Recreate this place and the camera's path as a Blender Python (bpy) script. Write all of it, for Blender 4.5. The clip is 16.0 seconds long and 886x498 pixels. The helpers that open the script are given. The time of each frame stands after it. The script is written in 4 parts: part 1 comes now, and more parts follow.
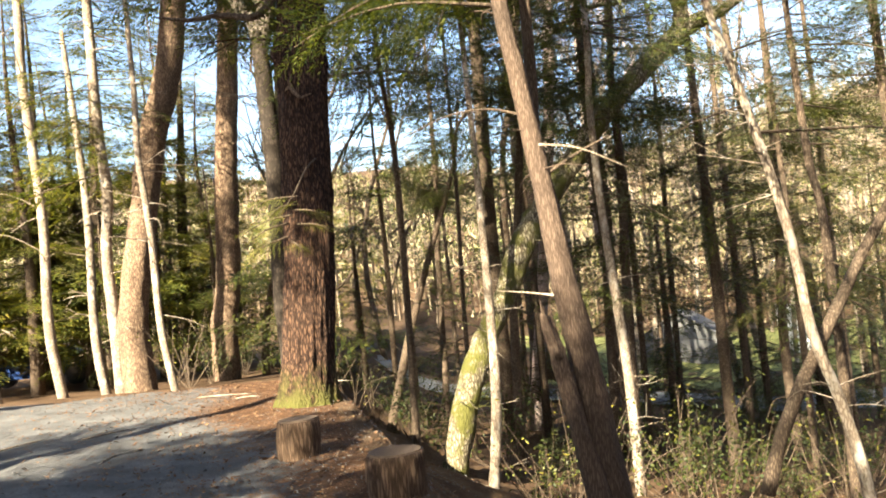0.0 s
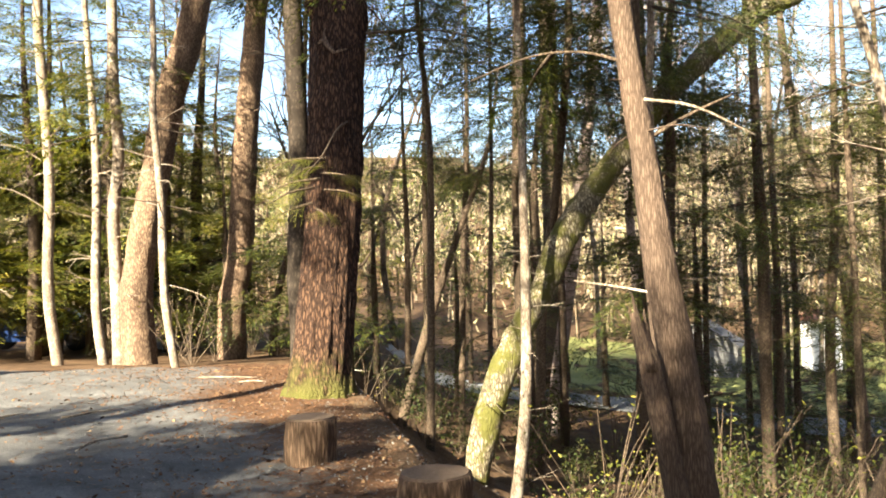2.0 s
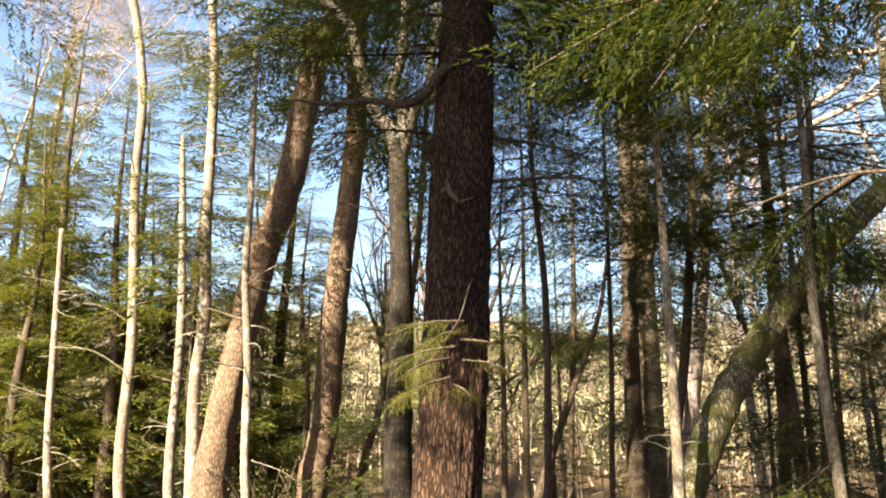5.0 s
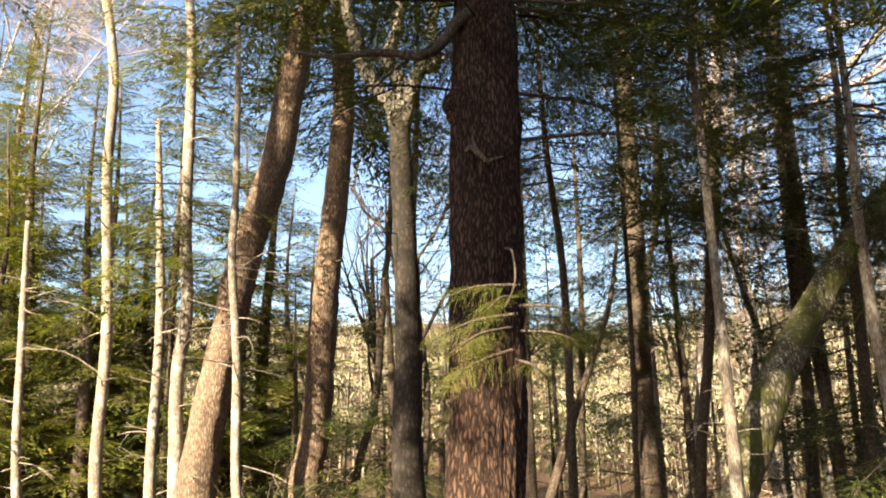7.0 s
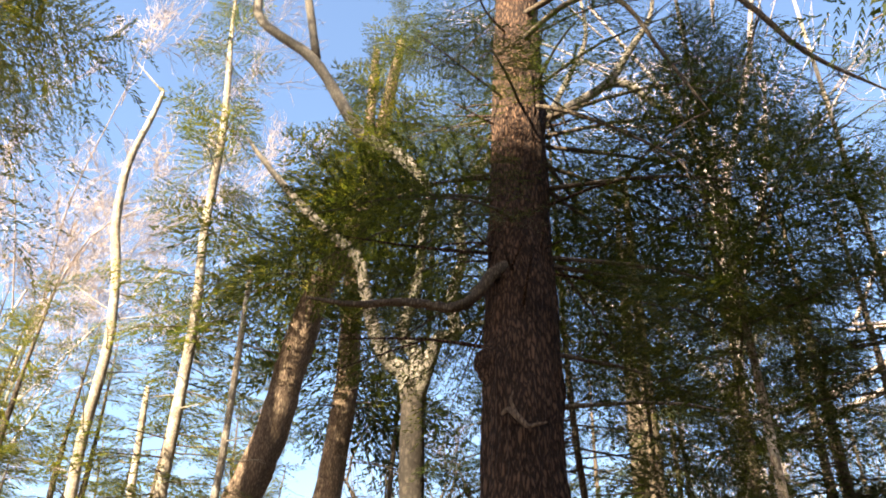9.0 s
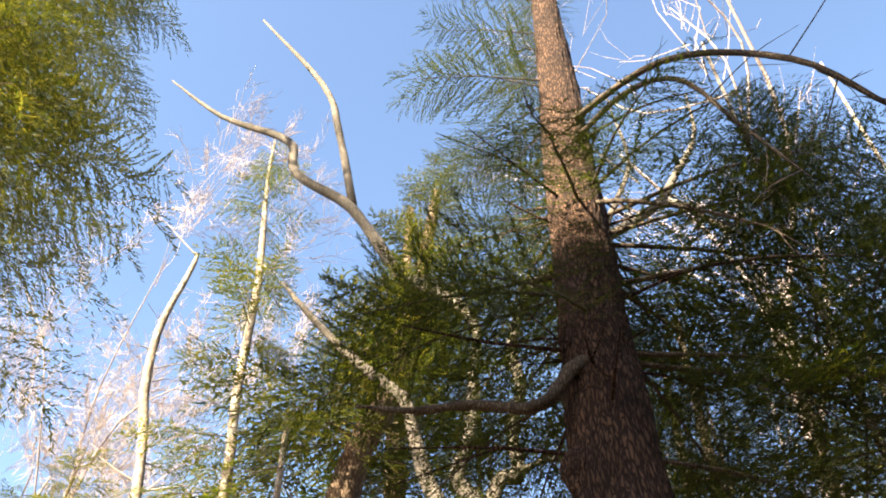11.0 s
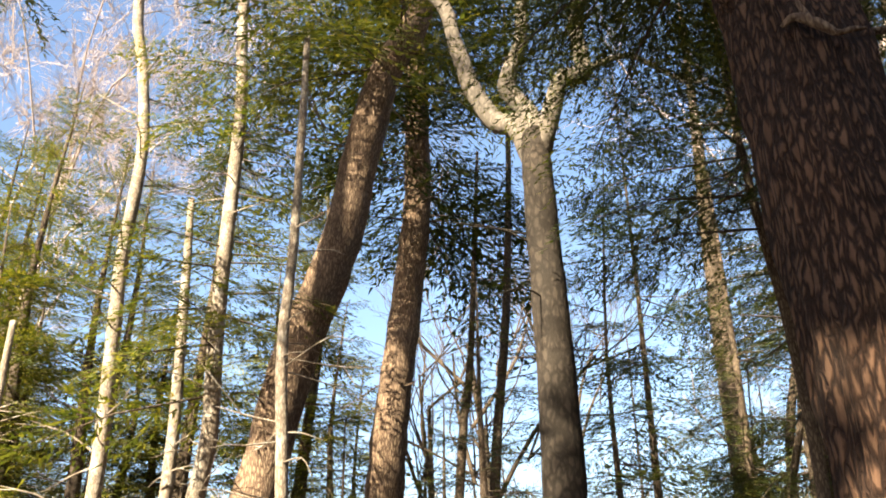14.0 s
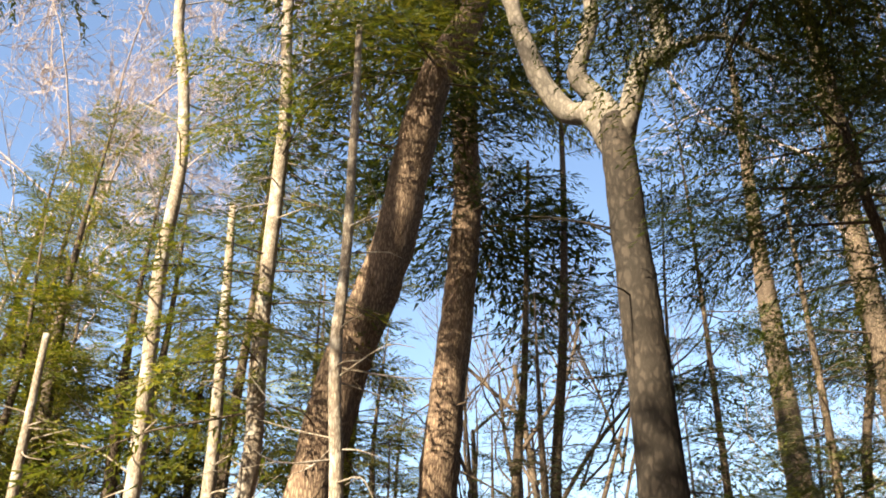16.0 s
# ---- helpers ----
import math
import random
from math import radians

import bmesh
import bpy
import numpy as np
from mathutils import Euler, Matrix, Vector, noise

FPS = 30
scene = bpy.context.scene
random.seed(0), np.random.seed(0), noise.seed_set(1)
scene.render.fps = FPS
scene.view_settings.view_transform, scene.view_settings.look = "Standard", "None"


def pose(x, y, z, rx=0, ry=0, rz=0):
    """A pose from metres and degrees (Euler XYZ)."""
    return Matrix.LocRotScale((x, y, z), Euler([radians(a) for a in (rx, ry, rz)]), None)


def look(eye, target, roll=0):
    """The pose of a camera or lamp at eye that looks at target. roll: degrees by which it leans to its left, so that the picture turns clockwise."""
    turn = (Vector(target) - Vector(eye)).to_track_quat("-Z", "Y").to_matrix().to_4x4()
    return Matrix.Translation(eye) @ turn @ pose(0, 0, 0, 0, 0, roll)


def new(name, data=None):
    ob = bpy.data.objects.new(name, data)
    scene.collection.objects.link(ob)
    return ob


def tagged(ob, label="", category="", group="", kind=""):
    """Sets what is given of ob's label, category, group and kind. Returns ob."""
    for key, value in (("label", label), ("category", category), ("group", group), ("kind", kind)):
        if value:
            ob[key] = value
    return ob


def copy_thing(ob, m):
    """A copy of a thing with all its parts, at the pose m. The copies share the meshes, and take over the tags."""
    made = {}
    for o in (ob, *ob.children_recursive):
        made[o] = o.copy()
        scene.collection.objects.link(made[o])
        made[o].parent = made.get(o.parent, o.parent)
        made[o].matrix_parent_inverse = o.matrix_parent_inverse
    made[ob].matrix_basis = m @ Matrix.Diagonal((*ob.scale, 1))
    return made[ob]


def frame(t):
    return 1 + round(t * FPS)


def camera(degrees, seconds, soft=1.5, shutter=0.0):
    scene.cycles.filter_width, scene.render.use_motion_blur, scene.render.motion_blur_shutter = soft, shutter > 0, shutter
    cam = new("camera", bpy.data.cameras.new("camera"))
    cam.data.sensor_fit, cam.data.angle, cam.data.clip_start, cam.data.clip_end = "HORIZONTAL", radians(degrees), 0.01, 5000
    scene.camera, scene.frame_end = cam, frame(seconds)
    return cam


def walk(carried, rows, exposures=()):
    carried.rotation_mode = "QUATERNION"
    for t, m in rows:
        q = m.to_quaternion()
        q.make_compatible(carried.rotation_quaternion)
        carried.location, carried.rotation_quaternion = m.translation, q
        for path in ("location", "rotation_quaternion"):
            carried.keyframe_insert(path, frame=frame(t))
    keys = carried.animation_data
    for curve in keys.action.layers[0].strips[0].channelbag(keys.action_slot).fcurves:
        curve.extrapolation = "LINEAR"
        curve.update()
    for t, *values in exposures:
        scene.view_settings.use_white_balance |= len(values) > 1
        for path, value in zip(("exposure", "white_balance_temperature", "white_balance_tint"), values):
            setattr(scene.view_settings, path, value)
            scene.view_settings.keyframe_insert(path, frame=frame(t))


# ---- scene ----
cam = camera(55.8, 16.0, soft=1.9)
PATH = [
    (0, (0.073, 0.073, 1.515), (0.023, 2.071, 1.591), -5.6),
    (0.5, (-0.048, 0.375, 1.47), (-0.135, 2.372, 1.535), -5.4),
    (1, (-0.096, 0.678, 1.455), (-0.176, 2.676, 1.524), -5.3),
    (1.5, (-0.155, 1.04, 1.449), (-0.246, 3.038, 1.494), -2.3),
    (2, (-0.286, 1.303, 1.46), (-0.366, 3.3, 1.52), -1.4),
    (2.5, (-0.387, 1.564, 1.435), (-0.472, 3.561, 1.507), -1.2),
    (3, (-0.524, 1.801, 1.458), (-0.649, 3.795, 1.556), -0.3),
    (3.2, (-0.568, 1.885, 1.479), (-0.748, 3.871, 1.63), 0.7),
    (3.5, (-0.696, 2.057, 1.529), (-0.842, 4.037, 1.773), 0.2),
    (4, (-0.831, 2.285, 1.588), (-0.992, 4.257, 1.879), 0.0),
    (4.5, (-0.964, 2.565, 1.662), (-1.164, 4.52, 2.03), -0.1),
    (4.7, (-1.017, 2.659, 1.69), (-1.255, 4.593, 2.137), 0.0),
    (6.8, (-1.683, 3.797, 1.592), (-1.862, 5.736, 2.047), -1.6),
    (7, (-1.757, 3.927, 1.601), (-1.928, 5.867, 2.058), -1.5),
    (7.5, (-1.865, 4.291, 1.651), (-2.034, 6.231, 2.107), -1.4),
    (8, (-2.043, 4.586, 1.701), (-2.174, 6.454, 2.403), 0.3),
    (8.5, (-2.133, 4.905, 1.723), (-2.252, 6.654, 2.685), 0.3),
    (9, (-2.193, 5.141, 1.686), (-2.325, 6.799, 2.796), 1.3),
    (11.3, (-2.7, 6.637, 1.594), (-2.89, 7.993, 3.051), 0.2),
    (11.5, (-2.775, 6.791, 1.575), (-2.98, 8.17, 3.009), 0.0),
    (12, (-2.922, 7.004, 1.577), (-3.147, 8.475, 2.913), -2.9),
    (12.5, (-3.1, 7.334, 1.553), (-3.291, 8.944, 2.725), -2.1),
    (13, (-3.245, 7.601, 1.489), (-3.405, 9.347, 2.452), -1.4),
    (13.5, (-3.35, 7.922, 1.504), (-3.547, 9.709, 2.38), -0.3),
    (14, (-3.527, 8.141, 1.521), (-3.731, 9.929, 2.394), -0.0),
    (14.5, (-3.679, 8.357, 1.522), (-3.887, 10.145, 2.395), -0.0),
    (15, (-3.762, 8.588, 1.574), (-3.995, 10.364, 2.464), 0.1),
    (15.5, (-3.902, 8.775, 1.596), (-4.155, 10.537, 2.508), 0.1),
    (16, (-4.034, 8.965, 1.611), (-4.302, 10.713, 2.545), 1.0),
]
walk(cam, [(t, look(eye, target, roll)) for t, eye, target, roll in PATH],
     [(0, 3.27), (3, 3.29), (4, 3.1), (7, 2.93), (8.5, 3.12), (11.5, 3.28), (12, 3.22), (13, 3.05), (14.5, 2.9), (16, 2.74)])

# ---- world and sun ----
SUN_ELEV, SUN_AZ = radians(31), radians(211)
to_sun = Vector((math.sin(SUN_AZ) * math.cos(SUN_ELEV), math.cos(SUN_AZ) * math.cos(SUN_ELEV), math.sin(SUN_ELEV)))
world = bpy.data.worlds.new("sky")
scene.world = world
world.use_nodes = True
wn = world.node_tree.nodes
sky = wn.new("ShaderNodeTexSky")
sky.sky_type, sky.sun_disc, sky.sun_elevation, sky.sun_rotation = "NISHITA", False, SUN_ELEV, SUN_AZ
sky.air_density, sky.dust_density, sky.ozone_density = 1.0, 1.3, 1.0
wn["Background"].inputs["Strength"].default_value = 0.05
world.node_tree.links.new(sky.outputs[0], wn["Background"].inputs[0])
sun = new("sun", bpy.data.lights.new("sun", "SUN"))
sun.data.energy, sun.data.angle, sun.data.color = 5.0, radians(0.6), (1.0, 0.9, 0.7)
sun.matrix_world = look(to_sun * 40, (0, 0, 0))


# ---- materials ----
def material(name, rough=0.9, spec=0.2):
    m = bpy.data.materials.new(name)
    m.use_nodes = True
    b = m.node_tree.nodes["Principled BSDF"]
    b.inputs["Roughness"].default_value = rough
    b.inputs["Specular IOR Level"].default_value = spec
    return m, m.node_tree.nodes, m.node_tree.links, b


def ramp(n, l, source, stops):
    r = n.new("ShaderNodeValToRGB")
    e = r.color_ramp.elements
    while len(e) < len(stops):
        e.new(0.5)
    for k, (p, c) in enumerate(stops):
        e[k].position, e[k].color = p, (*c, 1)
    l.new(source, r.inputs[0])
    return r.outputs[0]


def noise_node(n, l, vector, scale, detail=4, rough=0.6):
    t = n.new("ShaderNodeTexNoise")
    t.inputs["Scale"].default_value, t.inputs["Detail"].default_value, t.inputs["Roughness"].default_value = scale, detail, rough
    l.new(vector, t.inputs["Vector"])
    return t.outputs["Fac"]


def coords(n, l, scale=(1, 1, 1)):
    g = n.new("ShaderNodeNewGeometry")
    m = n.new("ShaderNodeMapping")
    m.inputs["Scale"].default_value = scale
    l.new(g.outputs["Position"], m.inputs["Vector"])
    return m.outputs[0]


def mix(n, l, fac, a, b, mode="MIX"):
    x = n.new("ShaderNodeMix")
    x.data_type, x.blend_type = "RGBA", mode
    for value, key in ((fac, 0), (a, 6), (b, 7)):
        if isinstance(value, (int, float)):
            x.inputs[key].default_value = value
        elif isinstance(value, tuple):
            x.inputs[key].default_value = (*value, 1)
        else:
            l.new(value, x.inputs[key])
    return x.outputs[2]


def bump(n, l, b, height, strength, distance):
    u = n.new("ShaderNodeBump")
    u.inputs["Strength"].default_value, u.inputs["Distance"].default_value = strength, distance
    l.new(height, u.inputs["Height"])
    l.new(u.outputs[0], b.inputs["Normal"])


def bark(name, dark, mid, light, groove=(16, 16, 2.2), depth=0.03, moss=0.0, moss_low=None, patch=None, crack=0.28):
    m, n, l, b = material(name, 0.92, 0.15)
    v = coords(n, l, groove)
    vor = n.new("ShaderNodeTexVoronoi")
    vor.feature = "DISTANCE_TO_EDGE"
    vor.inputs["Scale"].default_value = 1.0
    warp = n.new("ShaderNodeVectorMath")
    warp.operation = "ADD"
    nz = n.new("ShaderNodeTexNoise")
    nz.inputs["Scale"].default_value = 1.3
    l.new(v, nz.inputs["Vector"])
    l.new(v, warp.inputs[0])
    l.new(nz.outputs["Color"], warp.inputs[1])
    l.new(warp.outputs[0], vor.inputs["Vector"])
    plates = ramp(n, l, vor.outputs["Distance"], [(0.0, (0, 0, 0)), (crack, (1, 1, 1))])
    fine = noise_node(n, l, coords(n, l, (40, 40, 9)), 1.0, 6, 0.7)
    big = noise_node(n, l, coords(n, l, (1, 1, 0.5)), 2.1, 3)
    h = mix(n, l, 0.45, plates, fine)
    col = ramp(n, l, h, [(0.1, dark), (0.5, mid), (0.85, light)])
    col = mix(n, l, 0.75, col, ramp(n, l, big, [(0.3, (0.55, 0.55, 0.55)), (0.7, (1.2, 1.15, 1.1))]), "MULTIPLY")
    if patch:
        p = noise_node(n, l, coords(n, l, (1, 1, 0.7)), 5.0, 4, 0.65)
        col = mix(n, l, ramp(n, l, p, [(0.52, (0, 0, 0)), (0.62, (1, 1, 1))]), col, patch)
    if moss:
        p = noise_node(n, l, coords(n, l), 3.1, 5, 0.7)
        k = ramp(n, l, p, [(0.62 - 0.3 * moss, (0, 0, 0)), (0.74 - 0.3 * moss, (1, 1, 1))])
        if moss_low is not None:
            g = n.new("ShaderNodeNewGeometry")
            sx = n.new("ShaderNodeSeparateXYZ")
            l.new(g.outputs["Position"], sx.inputs[0])
            mr = n.new("ShaderNodeMapRange")
            mr.inputs[1].default_value, mr.inputs[2].default_value = moss_low + 0.55, moss_low
            l.new(sx.outputs["Z"], mr.inputs[0])
            k = mix(n, l, 1.0, k, mr.outputs[0], "MULTIPLY")
        col = mix(n, l, k, col, mix(n, l, fine, (0.024, 0.026, 0.007), (0.1, 0.092, 0.021)))
    l.new(col, b.inputs["Base Color"])
    bump(n, l, b, h, 0.65, depth)
    return m


def foliage(name, a, c, d):
    m, n, l, b = material(name, 0.55, 0.25)
    g = n.new("ShaderNodeNewGeometry")
    o = n.new("ShaderNodeObjectInfo")
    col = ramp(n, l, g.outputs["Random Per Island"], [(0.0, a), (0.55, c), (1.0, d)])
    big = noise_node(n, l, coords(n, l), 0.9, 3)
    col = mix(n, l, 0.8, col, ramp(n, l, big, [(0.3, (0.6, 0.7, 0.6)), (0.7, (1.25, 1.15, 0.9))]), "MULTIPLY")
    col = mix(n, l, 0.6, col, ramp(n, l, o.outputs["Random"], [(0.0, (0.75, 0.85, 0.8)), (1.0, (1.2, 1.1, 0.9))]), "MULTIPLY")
    l.new(col, b.inputs["Base Color"])
    t = n.new("ShaderNodeBsdfTranslucent")
    l.new(mix(n, l, 1.0, col, (1.2, 1.25, 0.6), "MULTIPLY"), t.inputs["Color"])
    s = n.new("ShaderNodeMixShader")
    s.inputs[0].default_value = 0.33
    l.new(b.outputs[0], s.inputs[1])
    l.new(t.outputs[0], s.inputs[2])
    l.new(s.outputs[0], n["Material Output"].inputs[0])
    return m


def speckled(name, stops, scale, detail_scale, depth, rough=0.95):
    m, n, l, b = material(name, rough, 0.1)
    v = coords(n, l)
    big = noise_node(n, l, v, scale, 5, 0.65)
    fine = noise_node(n, l, v, detail_scale, 4, 0.7)
    h = mix(n, l, 0.5, big, fine)
    col = ramp(n, l, h, stops)
    l.new(col, b.inputs["Base Color"])
    bump(n, l, b, fine, 0.7, depth)
    return m


def scattered(name, stops, rough=0.85):
    m, n, l, b = material(name, rough, 0.15)
    g = n.new("ShaderNodeNewGeometry")
    col = ramp(n, l, g.outputs["Random Per Island"], stops)
    l.new(col, b.inputs["Base Color"])
    return m


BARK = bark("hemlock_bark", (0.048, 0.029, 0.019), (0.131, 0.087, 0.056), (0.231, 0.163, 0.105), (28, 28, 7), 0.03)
# Old hemlock: bark darkened to stand in for shade, above real moss
BARK_SHADED_MOSSFOOT = bark("shaded_hemlock_bark_mossy_foot", (0.005, 0.0028, 0.002), (0.034, 0.018, 0.0107), (0.108, 0.06, 0.035), (30, 30, 6), 0.045, 0.6, 0.1, None, 0.28)
BARK_BROKEN = bark("stringy_bark", (0.03, 0.02, 0.014), (0.073, 0.05, 0.035), (0.112, 0.08, 0.057), (70, 70, 10), 0.012)
BARK_PALE = bark("pale_bark", (0.085, 0.06, 0.042), (0.185, 0.145, 0.105), (0.285, 0.24, 0.18), (36, 36, 10), 0.01, 0, None, (0.275, 0.235, 0.185))
# Beech trunk, darkened to paint in the shade on its lower stem
BARK_SMOOTH_SHADED = bark("smooth_mottled_bark_shaded", (0.018, 0.014, 0.010), (0.028, 0.0215, 0.0155), (0.052, 0.04, 0.029), (16, 16, 8), 0.008)
# Beech limbs: paler by nature, lightened further to paint in the sun
BARK_LIMB_LIT = bark("smooth_pale_limb_bark_lit", (0.07, 0.057, 0.043), (0.105, 0.087, 0.067), (0.155, 0.13, 0.103), (16, 16, 8), 0.008)
BARK_MOSS = bark("moss_covered_bark", (0.02, 0.015, 0.009), (0.11, 0.09, 0.055), (0.26, 0.234, 0.165), (22, 22, 7), 0.03, 0.56)
BARK_THIN = bark("sapling_bark", (0.024, 0.017, 0.012), (0.069, 0.049, 0.033), (0.132, 0.099, 0.066), (45, 45, 12), 0.008)
BARK_GREY = bark("bare_grey_bark", (0.16, 0.12, 0.10), (0.32, 0.25, 0.215), (0.44, 0.37, 0.33), (20, 20, 5), 0.01)
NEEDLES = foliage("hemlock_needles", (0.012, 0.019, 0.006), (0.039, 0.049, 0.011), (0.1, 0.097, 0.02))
# Copy of the needles with sunlight painted in: brighter and yellower
NEEDLES_SUN_TINTED = foliage("hemlock_needles_sun_tinted", (0.035, 0.047, 0.012), (0.1, 0.104, 0.022), (0.22, 0.178, 0.036))
LAUREL = foliage("shrub_leaves", (0.015, 0.025, 0.008), (0.036, 0.048, 0.013), (0.08, 0.08, 0.02))
LITTER = speckled("leaf_litter", [(0.3, (0.027, 0.016, 0.009)), (0.5, (0.072, 0.043, 0.023)), (0.68, (0.138, 0.090, 0.050))], 1.6, 34, 0.03)
def track_surface():
    """Gravel that gives way to leaf litter, by the share of litter stored on the mesh."""
    m, n, l, b = material("gravel_and_litter", 0.95, 0.1)
    v = coords(n, l)
    share = n.new("ShaderNodeAttribute")
    share.attribute_name = "litter"
    fine, mid = noise_node(n, l, v, 60, 4, 0.7), noise_node(n, l, v, 2.2, 5, 0.7)
    clump = noise_node(n, l, v, 8.5, 6, 0.82)
    gravel = ramp(n, l, mix(n, l, 0.5, mid, fine), [(0.32, (0.036, 0.034, 0.032)), (0.5, (0.082, 0.079, 0.074)), (0.68, (0.165, 0.16, 0.15))])
    leaf = ramp(n, l, mix(n, l, 0.55, clump, noise_node(n, l, v, 34, 4, 0.7)), [(0.3, (0.024, 0.012, 0.006)), (0.5, (0.066, 0.034, 0.017)), (0.68, (0.135, 0.075, 0.04))])
    add = n.new("ShaderNodeMath")
    add.operation = "ADD"
    l.new(share.outputs["Fac"], add.inputs[0])
    l.new(clump, add.inputs[1])
    k = ramp(n, l, add.outputs[0], [(0.84, (0, 0, 0)), (1.0, (1, 1, 1))])
    l.new(mix(n, l, k, gravel, leaf), b.inputs["Base Color"])
    bump(n, l, b, fine, 0.8, 0.015)
    return m


TRACK = track_surface()
GRASS = speckled("lawn_grass", [(0.3, (0.07, 0.078, 0.024)), (0.5, (0.135, 0.14, 0.045)), (0.7, (0.21, 0.2, 0.08))], 0.8, 20, 0.02)
ASPHALT = speckled("worn_asphalt", [(0.3, (0.090, 0.090, 0.090)), (0.6, (0.198, 0.198, 0.189))], 0.5, 30, 0.005)
LEAFBITS = scattered("fallen_leaves", [(0.0, (0.036, 0.018, 0.009)), (0.5, (0.096, 0.045, 0.021)), (0.85, (0.150, 0.084, 0.042)), (1.0, (0.216, 0.150, 0.078))])
PEBBLES = scattered("gravel_stones", [(0.0, (0.060, 0.057, 0.054)), (0.5, (0.114, 0.111, 0.105)), (1.0, (0.198, 0.192, 0.180))])
FARWOOD = scattered("far_bare_wood", [(0.0, (0.072, 0.051, 0.033)), (0.5, (0.180, 0.132, 0.084)), (1.0, (0.300, 0.240, 0.162))])
FARTWIG = scattered("far_twigs_and_leaves", [(0.0, (0.05, 0.038, 0.026)), (0.4, (0.15, 0.118, 0.08)), (0.75, (0.29, 0.24, 0.145)), (1.0, (0.14, 0.15, 0.05))])
WHITE = speckled("white_siding", [(0.3, (0.74, 0.73, 0.70)), (0.7, (0.82, 0.81, 0.78))], 0.7, 12, 0.004, 0.6)
ROOF = speckled("grey_roof", [(0.3, (0.09, 0.088, 0.085)), (0.7, (0.16, 0.155, 0.15))], 0.9, 14, 0.01, 0.8)
DARKGLASS = material("dark_window", 0.1, 0.5)[0]
DARKGLASS.node_tree.nodes["Principled BSDF"].inputs["Base Color"].default_value = (0.03, 0.035, 0.04, 1)
REDBROWN = speckled("rust_red_trim", [(0.3, (0.11, 0.05, 0.032)), (0.7, (0.17, 0.08, 0.052))], 1.0, 20, 0.004, 0.7)
BLUE = speckled("blue_paint", [(0.3, (0.015, 0.035, 0.110)), (0.7, (0.025, 0.055, 0.160))], 1.0, 20, 0.002, 0.4)


# ---- mesh helpers ----
class Shape:
    """Vertices and faces of one mesh part."""

    def __init__(self):
        self.v, self.f = [], []

    def tube(self, points, sides=8, rough=0.0, steps=4, flare=0.0, cap=True, ridges=0):
        """A round limb through (x, y, z, radius) points, smoothly curved."""
        p = np.array(points, float)
        if len(p) > 2 and steps > 1:
            q = np.vstack([2 * p[0] - p[1], p, 2 * p[-1] - p[-2]])
            out = []
            for k in range(1, len(q) - 2):
                for t in np.linspace(0, 1, steps, endpoint=False):
                    a, b, c, d = q[k - 1], q[k], q[k + 1], q[k + 2]
                    out.append(0.5 * (2 * b + (c - a) * t + (2 * a - 5 * b + 4 * c - d) * t * t + (3 * b - a - 3 * c + d) * t ** 3))
            p = np.vstack([out, p[-1]])
        elif steps > 1:
            w = np.linspace(0, 1, steps + 1)[:, None]
            p = p[0] * (1 - w) + p[1] * w
        base = len(self.v)
        side = None
        for k in range(len(p)):
            d = Vector((p[min(k + 1, len(p) - 1)] - p[max(k - 1, 0)])[:3]).normalized()
            ref = Vector((0, 1, 0)) if abs(d.z) > 0.5 else Vector((0, 0, 1))
            side = d.cross(ref).normalized() if side is None else (side - d * side.dot(d)).normalized()
            up = d.cross(side)
            c = Vector(p[k][:3])
            r = max(p[k][3], 0.002)
            for s in range(sides):
                a = 2 * math.pi * s / sides
                w = side * math.cos(a) + up * math.sin(a)
                rr = r
                if rough:
                    rr *= 1 + rough * noise.noise((c + w * r) * (0.9 / max(r, 0.06)))
                if ridges:
                    g = noise.noise(Vector((w.x * ridges, w.y * ridges, c.z * 1.6)))
                    rr += r * 0.1 * (abs(g) * 2 - 0.5) + r * 0.03 * noise.noise(Vector((w.x * ridges * 2.2, w.y * ridges * 2.2, c.z * 7)))
                if flare:
                    low = max(0.0, 1 - (c.z - p[0][2]) / flare)
                    rr *= 1 + 0.35 * low * low * (0.5 + 0.5 * math.sin(a * 5 + 1.3)) 
                self.v.append(c + w * rr)
        n = len(p)
        for k in range(n - 1):
            for s in range(sides):
                a, b = base + k * sides + s, base + k * sides + (s + 1) % sides
                self.f.append((a, b, b + sides, a + sides))
        if cap:
            self.f.append(tuple(base + (n - 1) * sides + s for s in range(sides)))
            self.f.append(tuple(base + s for s in reversed(range(sides))))
        return self

    def box(self, x0, y0, z0, x1, y1, z1):
        b = len(self.v)
        self.v += [Vector((x, y, z)) for z in (z0, z1) for y in (y0, y1) for x in (x0, x1)]
        self.f += [tuple(b + i for i in q) for q in ((0, 2, 3, 1), (4, 5, 7, 6), (0, 1, 5, 4), (2, 6, 7, 3), (0, 4, 6, 2), (1, 3, 7, 5))]
        return self

    def mesh(self, name, smooth=True):
        me = bpy.data.meshes.new(name)
        me.from_pydata([tuple(v) for v in self.v], [], self.f)
        if smooth:
            me.shade_smooth()
        return me


